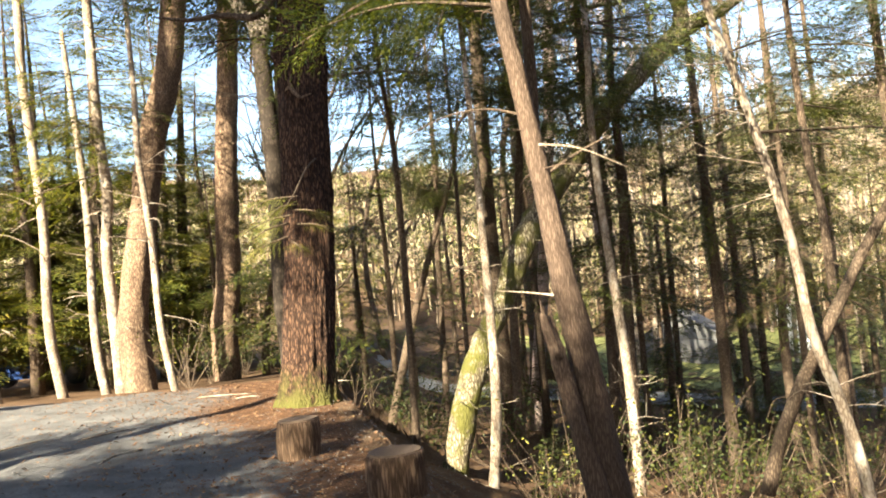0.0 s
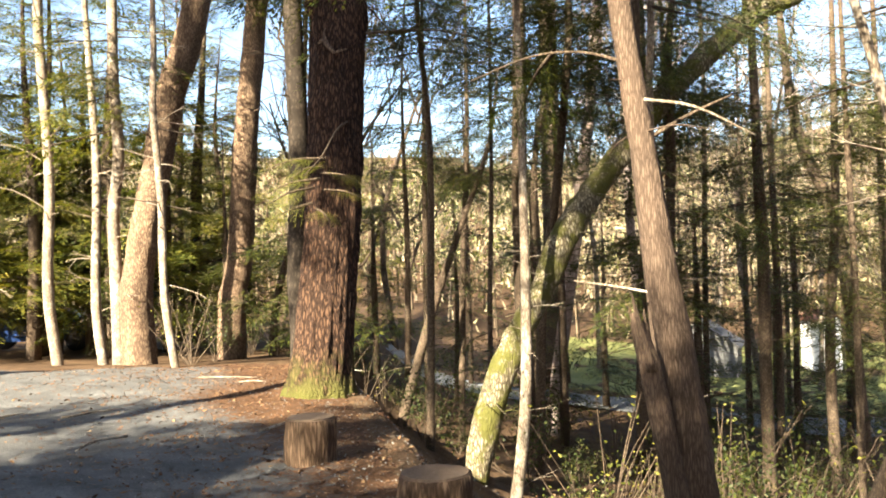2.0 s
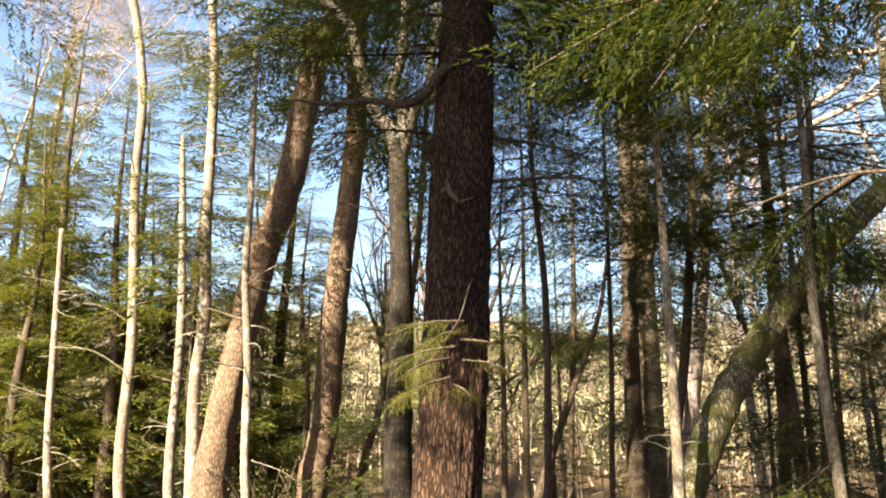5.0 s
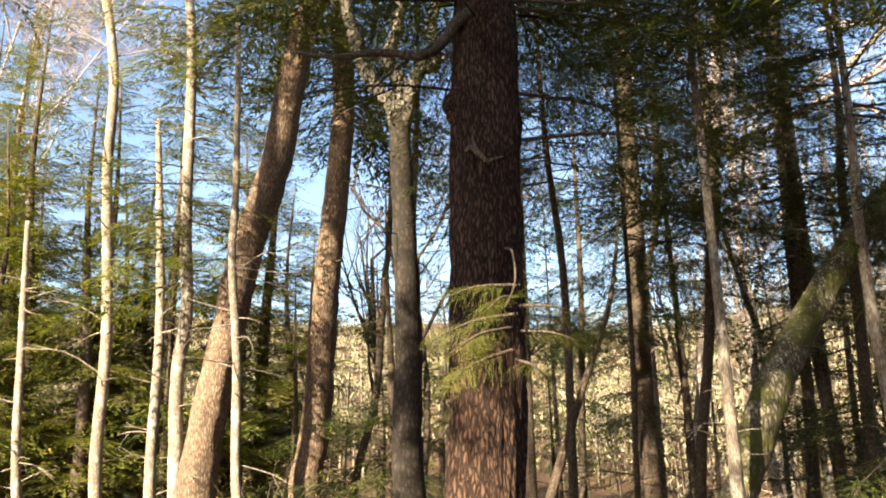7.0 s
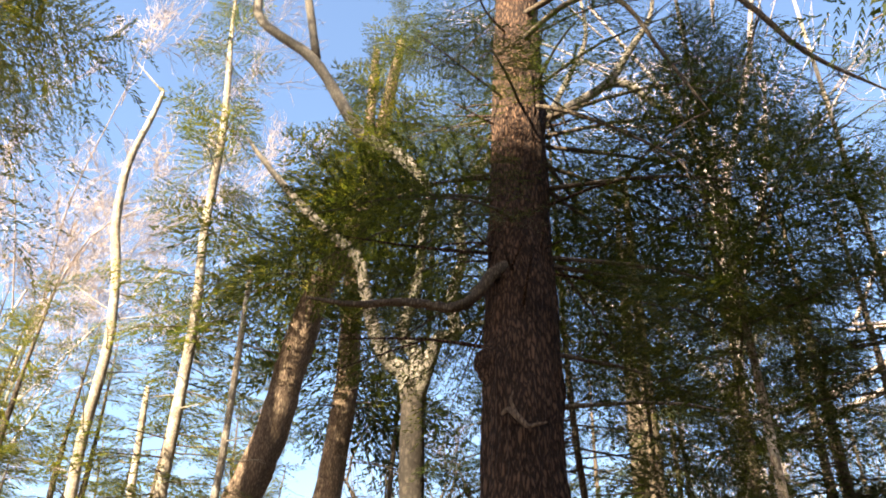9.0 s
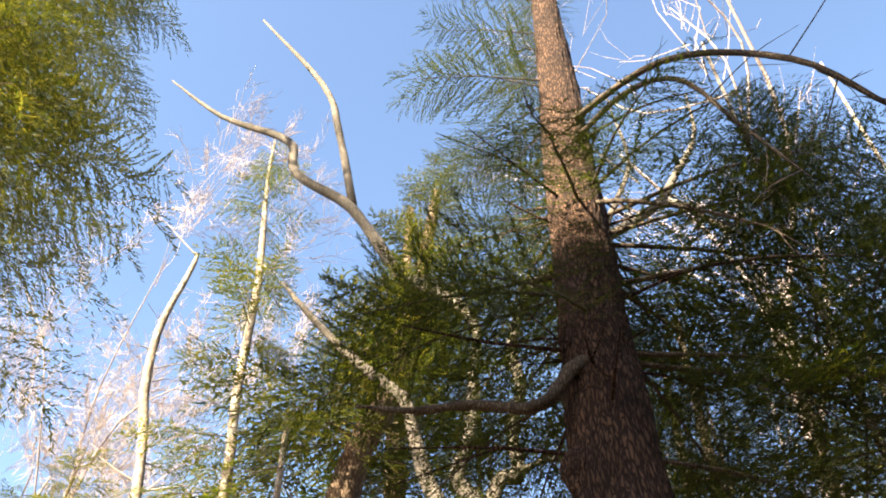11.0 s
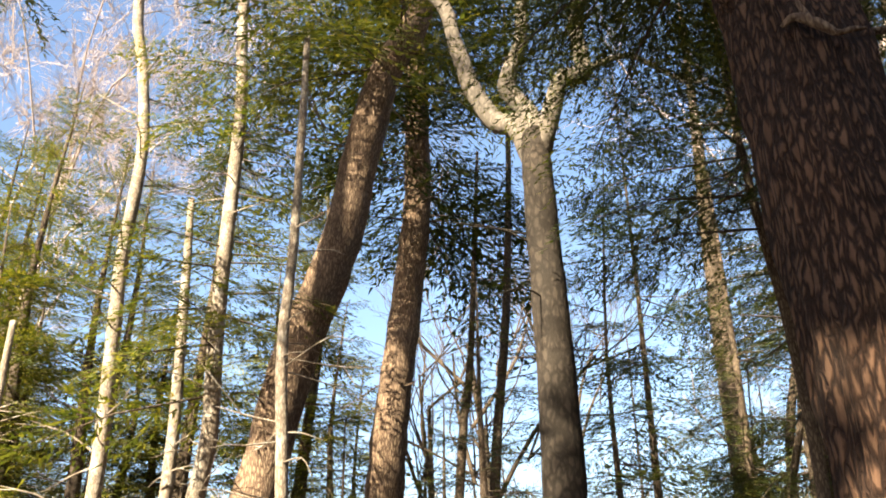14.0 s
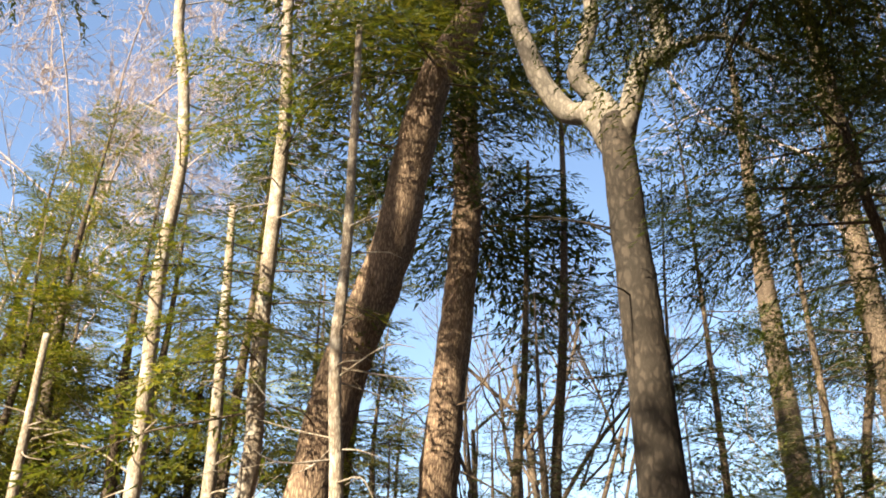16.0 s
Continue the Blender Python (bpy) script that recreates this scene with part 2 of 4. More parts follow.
def tri_mesh(name, tris):
    """A mesh of loose triangles from an (n, 3, 3) array."""
    me = bpy.data.meshes.new(name)
    n = len(tris)
    me.vertices.add(n * 3)
    me.loops.add(n * 3)
    me.polygons.add(n)
    me.vertices.foreach_set("co", tris.reshape(-1).astype(np.float32))
    me.loops.foreach_set("vertex_index", np.arange(n * 3, dtype=np.int32))
    me.polygons.foreach_set("loop_start", np.arange(0, n * 3, 3, dtype=np.int32))
    me.update()
    return me


def part(name, me, mat, parent=None, label=""):
    ob = new(name, me)
    if not me.materials:
        me.materials.append(mat)
    ob.parent = parent
    return tagged(ob, label)


def thing(name, label, category, at=(0, 0, 0), group=""):
    ob = new(name)
    ob.location = at
    return tagged(ob, label, category, group)


# ---- hemlock sprays ----
rng = np.random.default_rng(7)


def spray(seed, twigs=26, leaflets=13, size=1.0, broad=1.0):
    """One flat drooping hemlock branch, 1 long along x: loose leaflets in flat rows on side twigs."""
    g = np.random.default_rng(seed)
    out = []
    for k in range(twigs):
        s = 0.14 + 0.86 * (k + g.uniform(0, 0.6)) / twigs
        sgn = 1 if k % 2 else -1
        ang = sgn * radians(g.uniform(40, 68)) * (1.0 if s < 0.93 else 0.3)
        ln = (0.46 * (1 - s) ** 0.8 + 0.1) * g.uniform(0.65, 1.15)
        org = np.array((s, g.normal(0, 0.01), -0.16 * s * s + g.normal(0, 0.015)))
        d = np.array((math.cos(ang), math.sin(ang), g.uniform(-0.35, 0.05)))
        d /= np.linalg.norm(d)
        w = np.array((-d[1], d[0], 0))
        m = max(4, int(leaflets * ln / 0.36))
        for i in range(m):
            q = (i + g.uniform(0, 1)) / m
            c = org + d * ln * q + np.array((0, 0, -0.07 * q * q + g.normal(0, 0.008)))
            side = 1 if i % 2 else -1
            e = d + w * side * g.uniform(0.25, 0.7) + np.array((0, 0, g.uniform(-0.22, 0.08)))
            e *= size * g.uniform(0.055, 0.105) / np.linalg.norm(e)
            f = np.cross(e, (g.normal(0, 0.28), g.normal(0, 0.28), 1.0))
            f *= broad * size * g.uniform(0.0058, 0.010) / max(np.linalg.norm(f), 1e-6)
            out.append((c - f * 0.8, c + f * 0.8, c + e))
    return np.array(out)


SPRAYS = [spray(s, 28, 10, 0.85, 1.8) for s in range(6)]
FINE = [spray(40 + s, 58, 42, 0.26, 1.8) for s in range(5)]
MED = [spray(60 + s, 46, 30, 0.36, 1.8) for s in range(5)]
MID = [spray(100 + s, 36, 20, 0.52, 1.7) for s in range(5)]
SHADE = [spray(80 + s, 20, 8, 1.5, 1.6) for s in range(4)]
GOLD = [spray(120 + s, 30, 12, 0.8, 2.3) for s in range(5)]
SPARSE = [spray(20 + s, 22, 11, 0.85, 1.5) for s in range(5)]


def place(tris, origin, azimuth, pitch, length, roll=0.0, width=1.0):
    m = np.array((Matrix.Rotation(azimuth, 3, "Z") @ Matrix.Rotation(-pitch, 3, "Y") @ Matrix.Rotation(roll, 3, "X")))
    t = tris * np.array((length, length * width, length))
    return t @ m.T + np.array(origin)


def crown(seed, low, high, reach, count, sprays=SPRAYS, spine=None, gaps=0.25, az=None, top_taper=1.0):
    """Leaf triangles and the branch wood of a conifer crown along a trunk line from low to high."""
    g = np.random.default_rng(seed)
    leaves, wood = [], Shape()
    for k in range(count):
        f = (k + g.uniform(0, 1)) / count
        z = low + (high - low) * f
        a = g.uniform(0, 2 * math.pi) if az is None else radians(g.uniform(*az))
        if noise.noise(Vector((math.cos(a) * 1.5 + seed * 7.1, math.sin(a) * 1.5, z * 0.45))) < gaps - 0.5:
            continue
        r = reach * (1 - f * top_taper * 0.85) * g.uniform(0.55, 1.15)
        x, y = spine(z) if spine else (0, 0)
        pitch = radians(g.uniform(-22, 12) + 25 * f * top_taper)
        o = np.array((x, y, z))
        d = np.array((math.cos(a) * math.cos(pitch), math.sin(a) * math.cos(pitch), math.sin(pitch)))
        wood.tube([(*o, 0.007 + 0.005 * r), (*(o + d * r * 0.5 + np.array((0, 0, -0.03 * r))), 0.005 + 0.0025 * r), (*(o + d * r * 0.95 + np.array((0, 0, -0.15 * r))), 0.004)], 4, 0, 1, cap=False)
        t = sprays[int(g.integers(len(sprays)))]
        leaves.append(place(t, o, a, pitch, r, g.normal(0, 0.25), g.uniform(0.8, 1.2)))
        if r > 1.6:
            leaves.append(place(t, o + d * r * 0.45, a + g.uniform(-0.7, 0.7), pitch - 0.1, r * 0.6, g.normal(0, 0.3)))
    return np.vstack(leaves) if leaves else np.zeros((0, 3, 3)), wood


def spine_of(points):
    p = np.array(sorted(points, key=lambda q: q[2]))
    top = p[-1] - p[-2]

    def at(z):
        if z > p[-1][2]:
            k = (z - p[-1][2]) / max(top[2], 0.1)
            return p[-1][0] + top[0] * k, p[-1][1] + top[1] * k
        return np.interp(z, p[:, 2], p[:, 0]), np.interp(z, p[:, 2], p[:, 1])
    return at


def twigs(shape, seed, spine, low, high, count, length, radius=0.012, rise=(-15, 25), az=(0, 360), droop=-0.1):
    """Bare dead side twigs along a trunk."""
    g = np.random.default_rng(seed)
    for k in range(count):
        z = g.uniform(low, high)
        x, y = spine(z)
        a, e, r = radians(g.uniform(*az)), radians(g.uniform(*rise)), length * g.uniform(0.35, 1.2)
        d = np.array((math.cos(a) * math.cos(e), math.sin(a) * math.cos(e), math.sin(e)))
        o = np.array((x, y, z))
        m = o + d * r * 0.55 + g.normal(0, 0.06 * r, 3)
        t = o + d * r + np.array((0, 0, droop * r)) + g.normal(0, 0.05 * r, 3)
        shape.tube([(*o, radius), (*m, radius * 0.65), (*t, radius * 0.25)], 5, 0, 3, cap=False)
        if r > 0.5:
            e2 = m + (d + g.normal(0, 0.5, 3)) * r * 0.35
            shape.tube([(*m, radius * 0.5), (*e2, radius * 0.2)], 4, 0, 1, cap=False)
    return shape


def tree(name, label, points, mat, sides=14, rough=0.08, flare=0.0, ridges=0, steps=4, crown_spec=None, needles=None, twig_spec=None, group="", extra_limbs=()):
    """One tree with its measured trunk line, its limbs and its crown."""
    base = points[0]
    ob = thing(name, label, "tree", (base[0], base[1], base[2]), group)
    loc = [(x - base[0], y - base[1], z - base[2], r) for x, y, z, r in points]
    part("trunk", Shape().tube(loc, sides, rough, steps, flare, ridges=ridges).mesh("trunk"), mat, ob)
    spine = spine_of(loc)
    for limb, *rest in extra_limbs:
        lp = [(x - base[0], y - base[1], z - base[2], r) for x, y, z, r in limb]
        part("limb", Shape().tube(lp, 12, 0.2, 5).mesh("limb"), rest[0] if rest else mat, ob)
    if twig_spec:
        part("dead_twig_growth", twigs(Shape(), spine=spine, **twig_spec).mesh("dead_twig_growth"), mat, ob, "bare dead side twigs")["kind"] = "stuff"
    if crown_spec:
        leaves, wood = crown(spine=spine, **crown_spec)
        part("branch_wood", wood.mesh("branch_wood"), BARK_THIN, ob)["kind"] = "stuff"
        part("crown", tri_mesh("crown", leaves), needles or NEEDLES, ob, "layered sprays of small flat needles")["kind"] = "stuff"
    return ob


# ---- ground ----
def smooth(a, b, x):
    t = min(1.0, max(0.0, (x - a) / (b - a)))
    return t * t * (3 - 2 * t)


def edge(y):
    """Where the bank begins to fall away beside the track."""
    return -0.3 - 0.25 * (min(max(y, -8), 20) - 5.9)


def height(x, y):
    z = 0.06 - 0.62 * smooth(12, 24, y) - 0.25 * smooth(20, 34, y)
    d = x - edge(y)
    if d > 0:
        z -= 1.75 * (1 - math.exp(-d / 1.3)) + 0.14 * min(d, 16)
    z += 0.9 * smooth(24, 46, y) * smooth(0, 10, d)
    r = math.hypot(x, y - 4)
    z += (30 + 16 * smooth(0.2, 0.6, math.atan2(x, y - 4))) * smooth(62, 210, r + 10 * noise.noise(Vector((x * 0.012, y * 0.012, 3)))) + 5 * smooth(60, 120, r) * noise.noise(Vector((x * 0.02, y * 0.02, 0)))
    z += 0.05 * noise.noise(Vector((x * 0.7, y * 0.7, 1))) + (0.03 + 0.12 * smooth(0, 2, d)) * noise.noise(Vector((x * 1.9, y * 1.9, 5)))
    return z


def sheet(name, xs, ys, lift, mat):
    sh = Shape()
    for y in ys:
        for x in xs:
            sh.v.append((x, y, height(x, y) + lift(x, y)))
    n = len(xs)
    for j in range(len(ys) - 1):
        for i in range(n - 1):
            a = j * n + i
            sh.f.append((a, a + 1, a + n + 1, a + n))
    return part(name, sh.mesh(name), mat)


grow = [1.9 * math.sinh(6.45 * u) for u in np.linspace(-1, 1, 210)]
ground = sheet("ground", [x - 1 for x in grow], [y + 7 for y in grow], lambda x, y: 0.0, LITTER)
tagged(ground, "brown leaf litter and pine straw over the forest floor", "ground", kind="structure")


road = sheet("road", np.linspace(-22, 1.5, 160), np.linspace(-14, 17.5, 190),
             lambda x, y: -0.05 + 0.075 * smooth(0.2, -0.3, x - edge(y) + 0.15) * smooth(17.4, 16, y) + 0.012 * noise.noise(Vector((x * 5, y * 5, 2))), TRACK)
share = road.data.attributes.new("litter", "FLOAT", "POINT")
share.data.foreach_set("value", [0.66 * smooth(-2.7, 0.1, v.co.x - edge(v.co.y) + 0.6 * noise.noise(v.co * 0.6) + 0.9 * smooth(8.5, 11, v.co.y)) + 0.9 * smooth(15, 17, v.co.y) + 0.9 * smooth(0.2, 1.2, -2.8 - 0.5 * max(0, v.co.y - 1) - v.co.x + 0.5 * noise.noise(v.co * 0.8)) for v in road.data.vertices])
tagged(road, "pale grey gravel track with dappled tree shade", "road", kind="structure")

# ---- the trees that can be told apart ----
gz = height
main_pts = [(-2.2, 11.06, -0.55, 0.47), (-2.19, 11.13, -0.1, 0.445), (-2.16, 11.22, 0.35, 0.375), (-2.12, 11.34, 1.0, 0.34), (-2.06, 11.54, 2.05, 0.334), (-2.02, 11.95, 4.2, 0.348), (-1.98, 12.23, 5.7, 0.345), (-1.96, 12.45, 7.0, 0.32), (-1.9, 12.8, 9.6, 0.30), (-1.83, 13.1, 13, 0.24), (-1.8, 13.4, 19, 0.08)]
main_tree = tree("hemlock_tree", "large old hemlock with ridged shade-darkened bark and mossy foot", main_pts, BARK_SHADED_MOSSFOOT, 96, 0.03, 0.9, 11, 18,
                 dict(seed=3, low=6.9, high=19.5, reach=3.2, count=68, gaps=0.22, sprays=FINE, az=(75, 215)), NEEDLES,
                 dict(seed=5, low=5.5, high=11, count=26, length=1.6, radius=0.022))
tree("hemlock_tree", "tall hemlock trunk banded with light and branch shade", [(-6.44, 22, -1.25, 0.36), (-6.42, 22, 0.83, 0.345), (-6.2, 22, 2.0, 0.324), (-6.05, 22, 4.4, 0.31), (-5.92, 22, 5.9, 0.29), (-5.72, 22, 7.8, 0.275), (-5.6, 22, 9.5, 0.26), (-5.66, 22, 12.6, 0.23), (-5.6, 22, 20, 0.1)], BARK, 20, 0.06, 0.7, 4, 6,
     dict(seed=11, low=10, high=21, reach=3.6, count=150, gaps=0.2), NEEDLES, dict(seed=12, low=3, high=9, count=14, length=1.3, radius=0.018))
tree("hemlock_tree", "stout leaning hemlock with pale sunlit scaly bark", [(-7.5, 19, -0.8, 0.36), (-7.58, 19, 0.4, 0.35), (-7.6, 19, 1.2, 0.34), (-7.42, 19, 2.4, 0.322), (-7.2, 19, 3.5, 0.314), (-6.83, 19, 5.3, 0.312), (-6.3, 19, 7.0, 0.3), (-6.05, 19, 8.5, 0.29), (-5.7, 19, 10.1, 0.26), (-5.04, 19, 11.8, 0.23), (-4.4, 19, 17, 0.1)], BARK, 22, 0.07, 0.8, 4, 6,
     dict(seed=13, low=10.5, high=19, reach=3.2, count=110, gaps=0.2), NEEDLES_SUN_TINTED, dict(seed=14, low=5, high=11, count=14, length=1.4, radius=0.018))
third_limbs = [
    ([(-3.42, 15.75, 6.2, 0.13), (-3.6, 16.1, 6.9, 0.125), (-3.82, 16.4, 7.18, 0.125), (-4.1, 16.5, 7.73, 0.115), (-4.33, 16.5, 8.5, 0.1), (-4.52, 16.5, 9.18, 0.089), (-5.28, 16.5, 9.94, 0.08), (-6.12, 16.5, 10.96, 0.06), (-6.75, 16.5, 11.84, 0.03)], BARK_LIMB_LIT),
    ([(-3.4, 15.75, 6.4, 0.13), (-3.42, 16.2, 7.0, 0.125), (-3.48, 16.5, 7.4, 0.122), (-3.7, 16.5, 7.8, 0.11), (-3.51, 16.5, 8.44, 0.09), (-3.44, 16.5, 9.55, 0.08), (-3.4, 16.6, 10.6, 0.085), (-3.9, 16.8, 11.5, 0.12), (-4.74, 17, 12.28, 0.12), (-5.18, 17, 13.1, 0.115), (-5.92, 17, 14.39, 0.11), (-7.16, 17, 15.63, 0.1), (-7.49, 17, 16.82, 0.09), (-9.28, 17, 18.09, 0.06), (-10.97, 17, 19.97, 0.02)], BARK_LIMB_LIT),
    ([(-5.82, 17, 14.4, 0.09), (-6.36, 17, 17.01, 0.085), (-6.94, 17, 19.01, 0.07), (-9.02, 17, 22.66, 0.03)], BARK_LIMB_LIT),
    ([(-3.35, 15.7, 6.3, 0.11), (-3.09, 15.7, 7.19, 0.103), (-2.84, 15.7, 7.28, 0.1), (-2.88, 15.7, 7.95, 0.085), (-2.74, 15.7, 8.6, 0.08), (-2.78, 15.7, 9.6, 0.08), (-2.2, 15.7, 10.7, 0.085), (-1.07, 15.7, 11.5, 0.085), (-0.28, 15.7, 12.1, 0.08), (0.2, 15.7, 12.9, 0.065), (0.7, 15.7, 13.9, 0.04), (0.8, 15.7, 15.2, 0.02)], BARK_LIMB_LIT),
    ([(-0.28, 15.7, 12.1, 0.07), (0.1, 15.6, 11.95, 0.062), (0.45, 15.6, 11.5, 0.05), (0.95, 15.6, 11.05, 0.03), (1.3, 15.6, 11.1, 0.012)], BARK_LIMB_LIT),
    ([(-1.3, 15.7, 11.4, 0.06), (-0.9, 15.8, 12.4, 0.05), (-0.5, 15.9, 13.6, 0.04), (-0.6, 16, 15.5, 0.02)], BARK_LIMB_LIT),
    ([(-2.84, 15.7, 7.28, 0.055), (-2.6, 15.7, 7.42, 0.042), (-2.3, 15.7, 7.46, 0.036), (-2.0, 15.65, 7.2, 0.028), (-1.75, 15.6, 6.98, 0.02), (-1.5, 15.5, 6.95, 0.01)], BARK_LIMB_LIT),
]
tree("beech_tree", "forked smooth-barked tree with bare twisting pale limbs", [(-3.3, 15.7, -0.9, 0.3), (-3.3, 15.7, 0.2, 0.24), (-3.36, 15.7, 1.6, 0.215), (-3.32, 15.7, 2.9, 0.195), (-3.34, 15.7, 4.3, 0.178), (-3.38, 15.7, 5.3, 0.165), (-3.4, 15.7, 6.1, 0.16), (-3.4, 15.75, 6.55, 0.14)], BARK_SMOOTH_SHADED, 24, 0.12, 0.6, 0, 6, None, None, dict(seed=22, low=4.5, high=6.3, count=5, length=1.0), "", third_limbs)
tree("pale_tree", "slender pale crooked tree bare to its broken top", [(-9.8, 20, -0.7, 0.125), (-10.05, 20, 1.2, 0.12), (-10.0, 20, 3.7, 0.114), (-10.1, 20, 5.5, 0.11), (-10.23, 20, 7.43, 0.107), (-10.22, 20, 9.5, 0.1), (-10.5, 20, 11.3, 0.1), (-10.8, 20, 12.5, 0.1), (-10.92, 20, 13.9, 0.09), (-10.85, 20, 14.8, 0.08), (-10.66, 20, 15.8, 0.07), (-10.56, 20, 16.55, 0.05), (-10.7, 20, 16.75, 0.024), (-11.2, 20, 17.35, 0.018), (-11.81, 20, 18.1, 0.006)], BARK_PALE, 12, 0.12, 0, 0, 5, None, None, dict(seed=31, low=2, high=15, count=34, length=1.5, radius=0.018, rise=(-10, 40)))
tree("pale_tree", "thin dead pale tree with a snapped top", [(-8.75, 20, -0.7, 0.12), (-8.95, 20, 1.0, 0.11), (-8.9, 20, 3.7, 0.098), (-8.98, 20, 5.6, 0.086), (-9.1, 20, 7.4, 0.068), (-9.18, 20, 8.5, 0.05)], BARK_PALE, 10, 0.1, 0, 0, 5, None, None, dict(seed=32, low=1, high=8.3, count=30, length=0.9, radius=0.014, rise=(-5, 35)))
tree("hemlock_tree", "slender reddish-barked hemlock with sparse upper boughs", [(-7.96, 19, -0.8, 0.17), (-8.02, 19, 1.0, 0.135), (-8.08, 19, 2.9, 0.125), (-7.95, 19, 4.2, 0.12), (-8.05, 19, 6.0, 0.115), (-8.08, 19, 9.4, 0.1), (-8.27, 19, 11.57, 0.09), (-8.35, 19, 14.5, 0.085), (-8.7, 19, 17.9, 0.05), (-8.8, 19, 20, 0.02)], BARK_PALE, 12, 0.08, 0, 0, 5, dict(seed=33, low=5.5, high=20, reach=2.3, count=120, gaps=0.2, sprays=SPRAYS, top_taper=0.7), NEEDLES_SUN_TINTED, dict(seed=34, low=2, high=14, count=26, length=1.0, radius=0.014))
tree("snag_tree", "thin dead snag with stringy bark against a leaning trunk", [(-5.9, 16.8, -0.6, 0.085), (-6.15, 16.8, 1.08, 0.075), (-6.2, 16.8, 3.0, 0.07), (-6.33, 16.8, 4.6, 0.066), (-6.3, 16.8, 5.7, 0.06), (-6.32, 16.8, 7.4, 0.052), (-6.36, 16.8, 9.15, 0.04)], BARK_PALE, 10, 0.2, 0, 0, 6, None, None, dict(seed=35, low=2, high=9, count=22, length=1.1, radius=0.012))
tree("pale_tree", "short thin pale tree with dead side branches", [(-11.4, 20, -0.7, 0.1), (-11.7, 20, 1.6, 0.088), (-11.8, 20, 3.9, 0.075), (-11.9, 20, 6.4, 0.05)], BARK_PALE, 10, 0.1, 0, 0, 5, None, None, dict(seed=36, low=0.5, high=6.2, count=24, length=1.0, radius=0.013))
tree("dark_sapling", "slim dark sapling leaning over the slope", [(-5.7, 23, -1.5, 0.12), (-5.55, 23, 0.8, 0.1), (-5.06, 23, 2.74, 0.09), (-4.84, 23, 5.35, 0.08), (-4.7, 23, 6.6, 0.065), (-4.5, 23, 11, 0.03)], BARK_THIN, 8, 0.1, 0, 0, 4, dict(seed=37, low=5.5, high=11, reach=1.5, count=22, sprays=SPARSE), NEEDLES, dict(seed=38, low=1, high=8, count=16, length=1.2))
tree("dark_sapling", "straight dark sapling with bare lower stem", [(-4.4, 22, -1.4, 0.1), (-4.26, 22, 3.94, 0.085), (-4.0, 22, 6.8, 0.075), (-3.84, 22, 10, 0.055), (-3.8, 22, 14, 0.03)], BARK_THIN, 8, 0.06, 0, 0, 4, dict(seed=39, low=5.5, high=14.5, reach=2.0, count=34), NEEDLES, dict(seed=40, low=1, high=8, count=18, length=1.4))
tree("moss_covered_tree", "big leaning tree with bright moss on sunlit bark", [(-0.62, 13.3, -2.3, 0.240), (-0.43, 13.3, -1.57, 0.208), (0.0, 13.35, -0.05, 0.196), (0.62, 13.75, 1.1, 0.188), (1.08, 14.0, 2.04, 0.212), (1.55, 14.4, 2.7, 0.196), (2.3, 14.95, 3.6, 0.192), (3.0, 15.3, 4.41, 0.192), (3.9, 15.7, 5.23, 0.188), (4.69, 15.95, 5.86, 0.168), (5.4, 16.1, 6.15, 0.128), (5.95, 16.2, 6.5, 0.080)], BARK_MOSS, 22, 0.22, 0.5, 0, 7, None, None, dict(seed=41, low=0.8, high=5.8, count=16, length=0.9), "",
     [([(4.55, 15.9, 5.75, 0.17), (4.6, 15.9, 6.3, 0.15), (4.4, 15.9, 7.0, 0.12), (4.5, 15.8, 8.0, 0.06)],)])
broken_pts = [(1.08, 6.15, -1.0, 0.173), (0.93, 6.15, 0.05, 0.139), (0.84, 6.15, 0.97, 0.109), (0.76, 6.15, 1.49, 0.090), (0.68, 6.15, 2.18, 0.075), (0.58, 6.15, 2.98, 0.068), (0.5, 6.15, 3.6, 0.061), (0.3, 6.2, 6.0, 0.053), (0.2, 6.2, 10, 0.022)]
tree("leaning_tree", "leaning brown tree with peeling bark on the bank", broken_pts, BARK_BROKEN, 24, 0.05, 0.5, 5, 8, dict(seed=51, low=5.0, high=10.5, reach=2.5, count=34, gaps=0.2, sprays=MED), NEEDLES, dict(seed=52, low=2.0, high=4.5, count=6, length=0.45, radius=0.007))
tree("leaning_tree", "slim brown trunk growing against a leaning tree", [(1.0, 6.55, -1.0, 0.09), (0.87, 6.5, 0.6, 0.068), (0.76, 6.5, 1.89, 0.06), (0.7, 6.5, 2.6, 0.05), (0.72, 6.5, 3.15, 0.045), (0.75, 6.5, 5.5, 0.035), (0.8, 6.5, 8.5, 0.02)], BARK_BROKEN, 12, 0.06, 0, 0, 6, dict(seed=53, low=5.6, high=8.5, reach=2.2, count=22, gaps=0.2, sprays=MED), NEEDLES)
tree("broken_snag", "dark jagged broken stump of a split trunk", [(0.98, 6.0, -0.9, 0.105), (0.8, 6.0, 0.13, 0.075), (0.67, 6.0, 0.86, 0.060), (0.6, 6.0, 1.12, 0.041), (0.575, 6.0, 1.22, 0.015)], BARK_BROKEN, 14, 0.25, 0, 4, 5, None, None, None, "",
     [([(0.66, 5.95, 0.9, 0.03), (0.6, 5.95, 1.15, 0.018), (0.56, 5.95, 1.32, 0.004)],), ([(0.7, 6.03, 0.85, 0.035), (0.65, 6.03, 1.1, 0.02), (0.64, 6.03, 1.24, 0.004)],)])

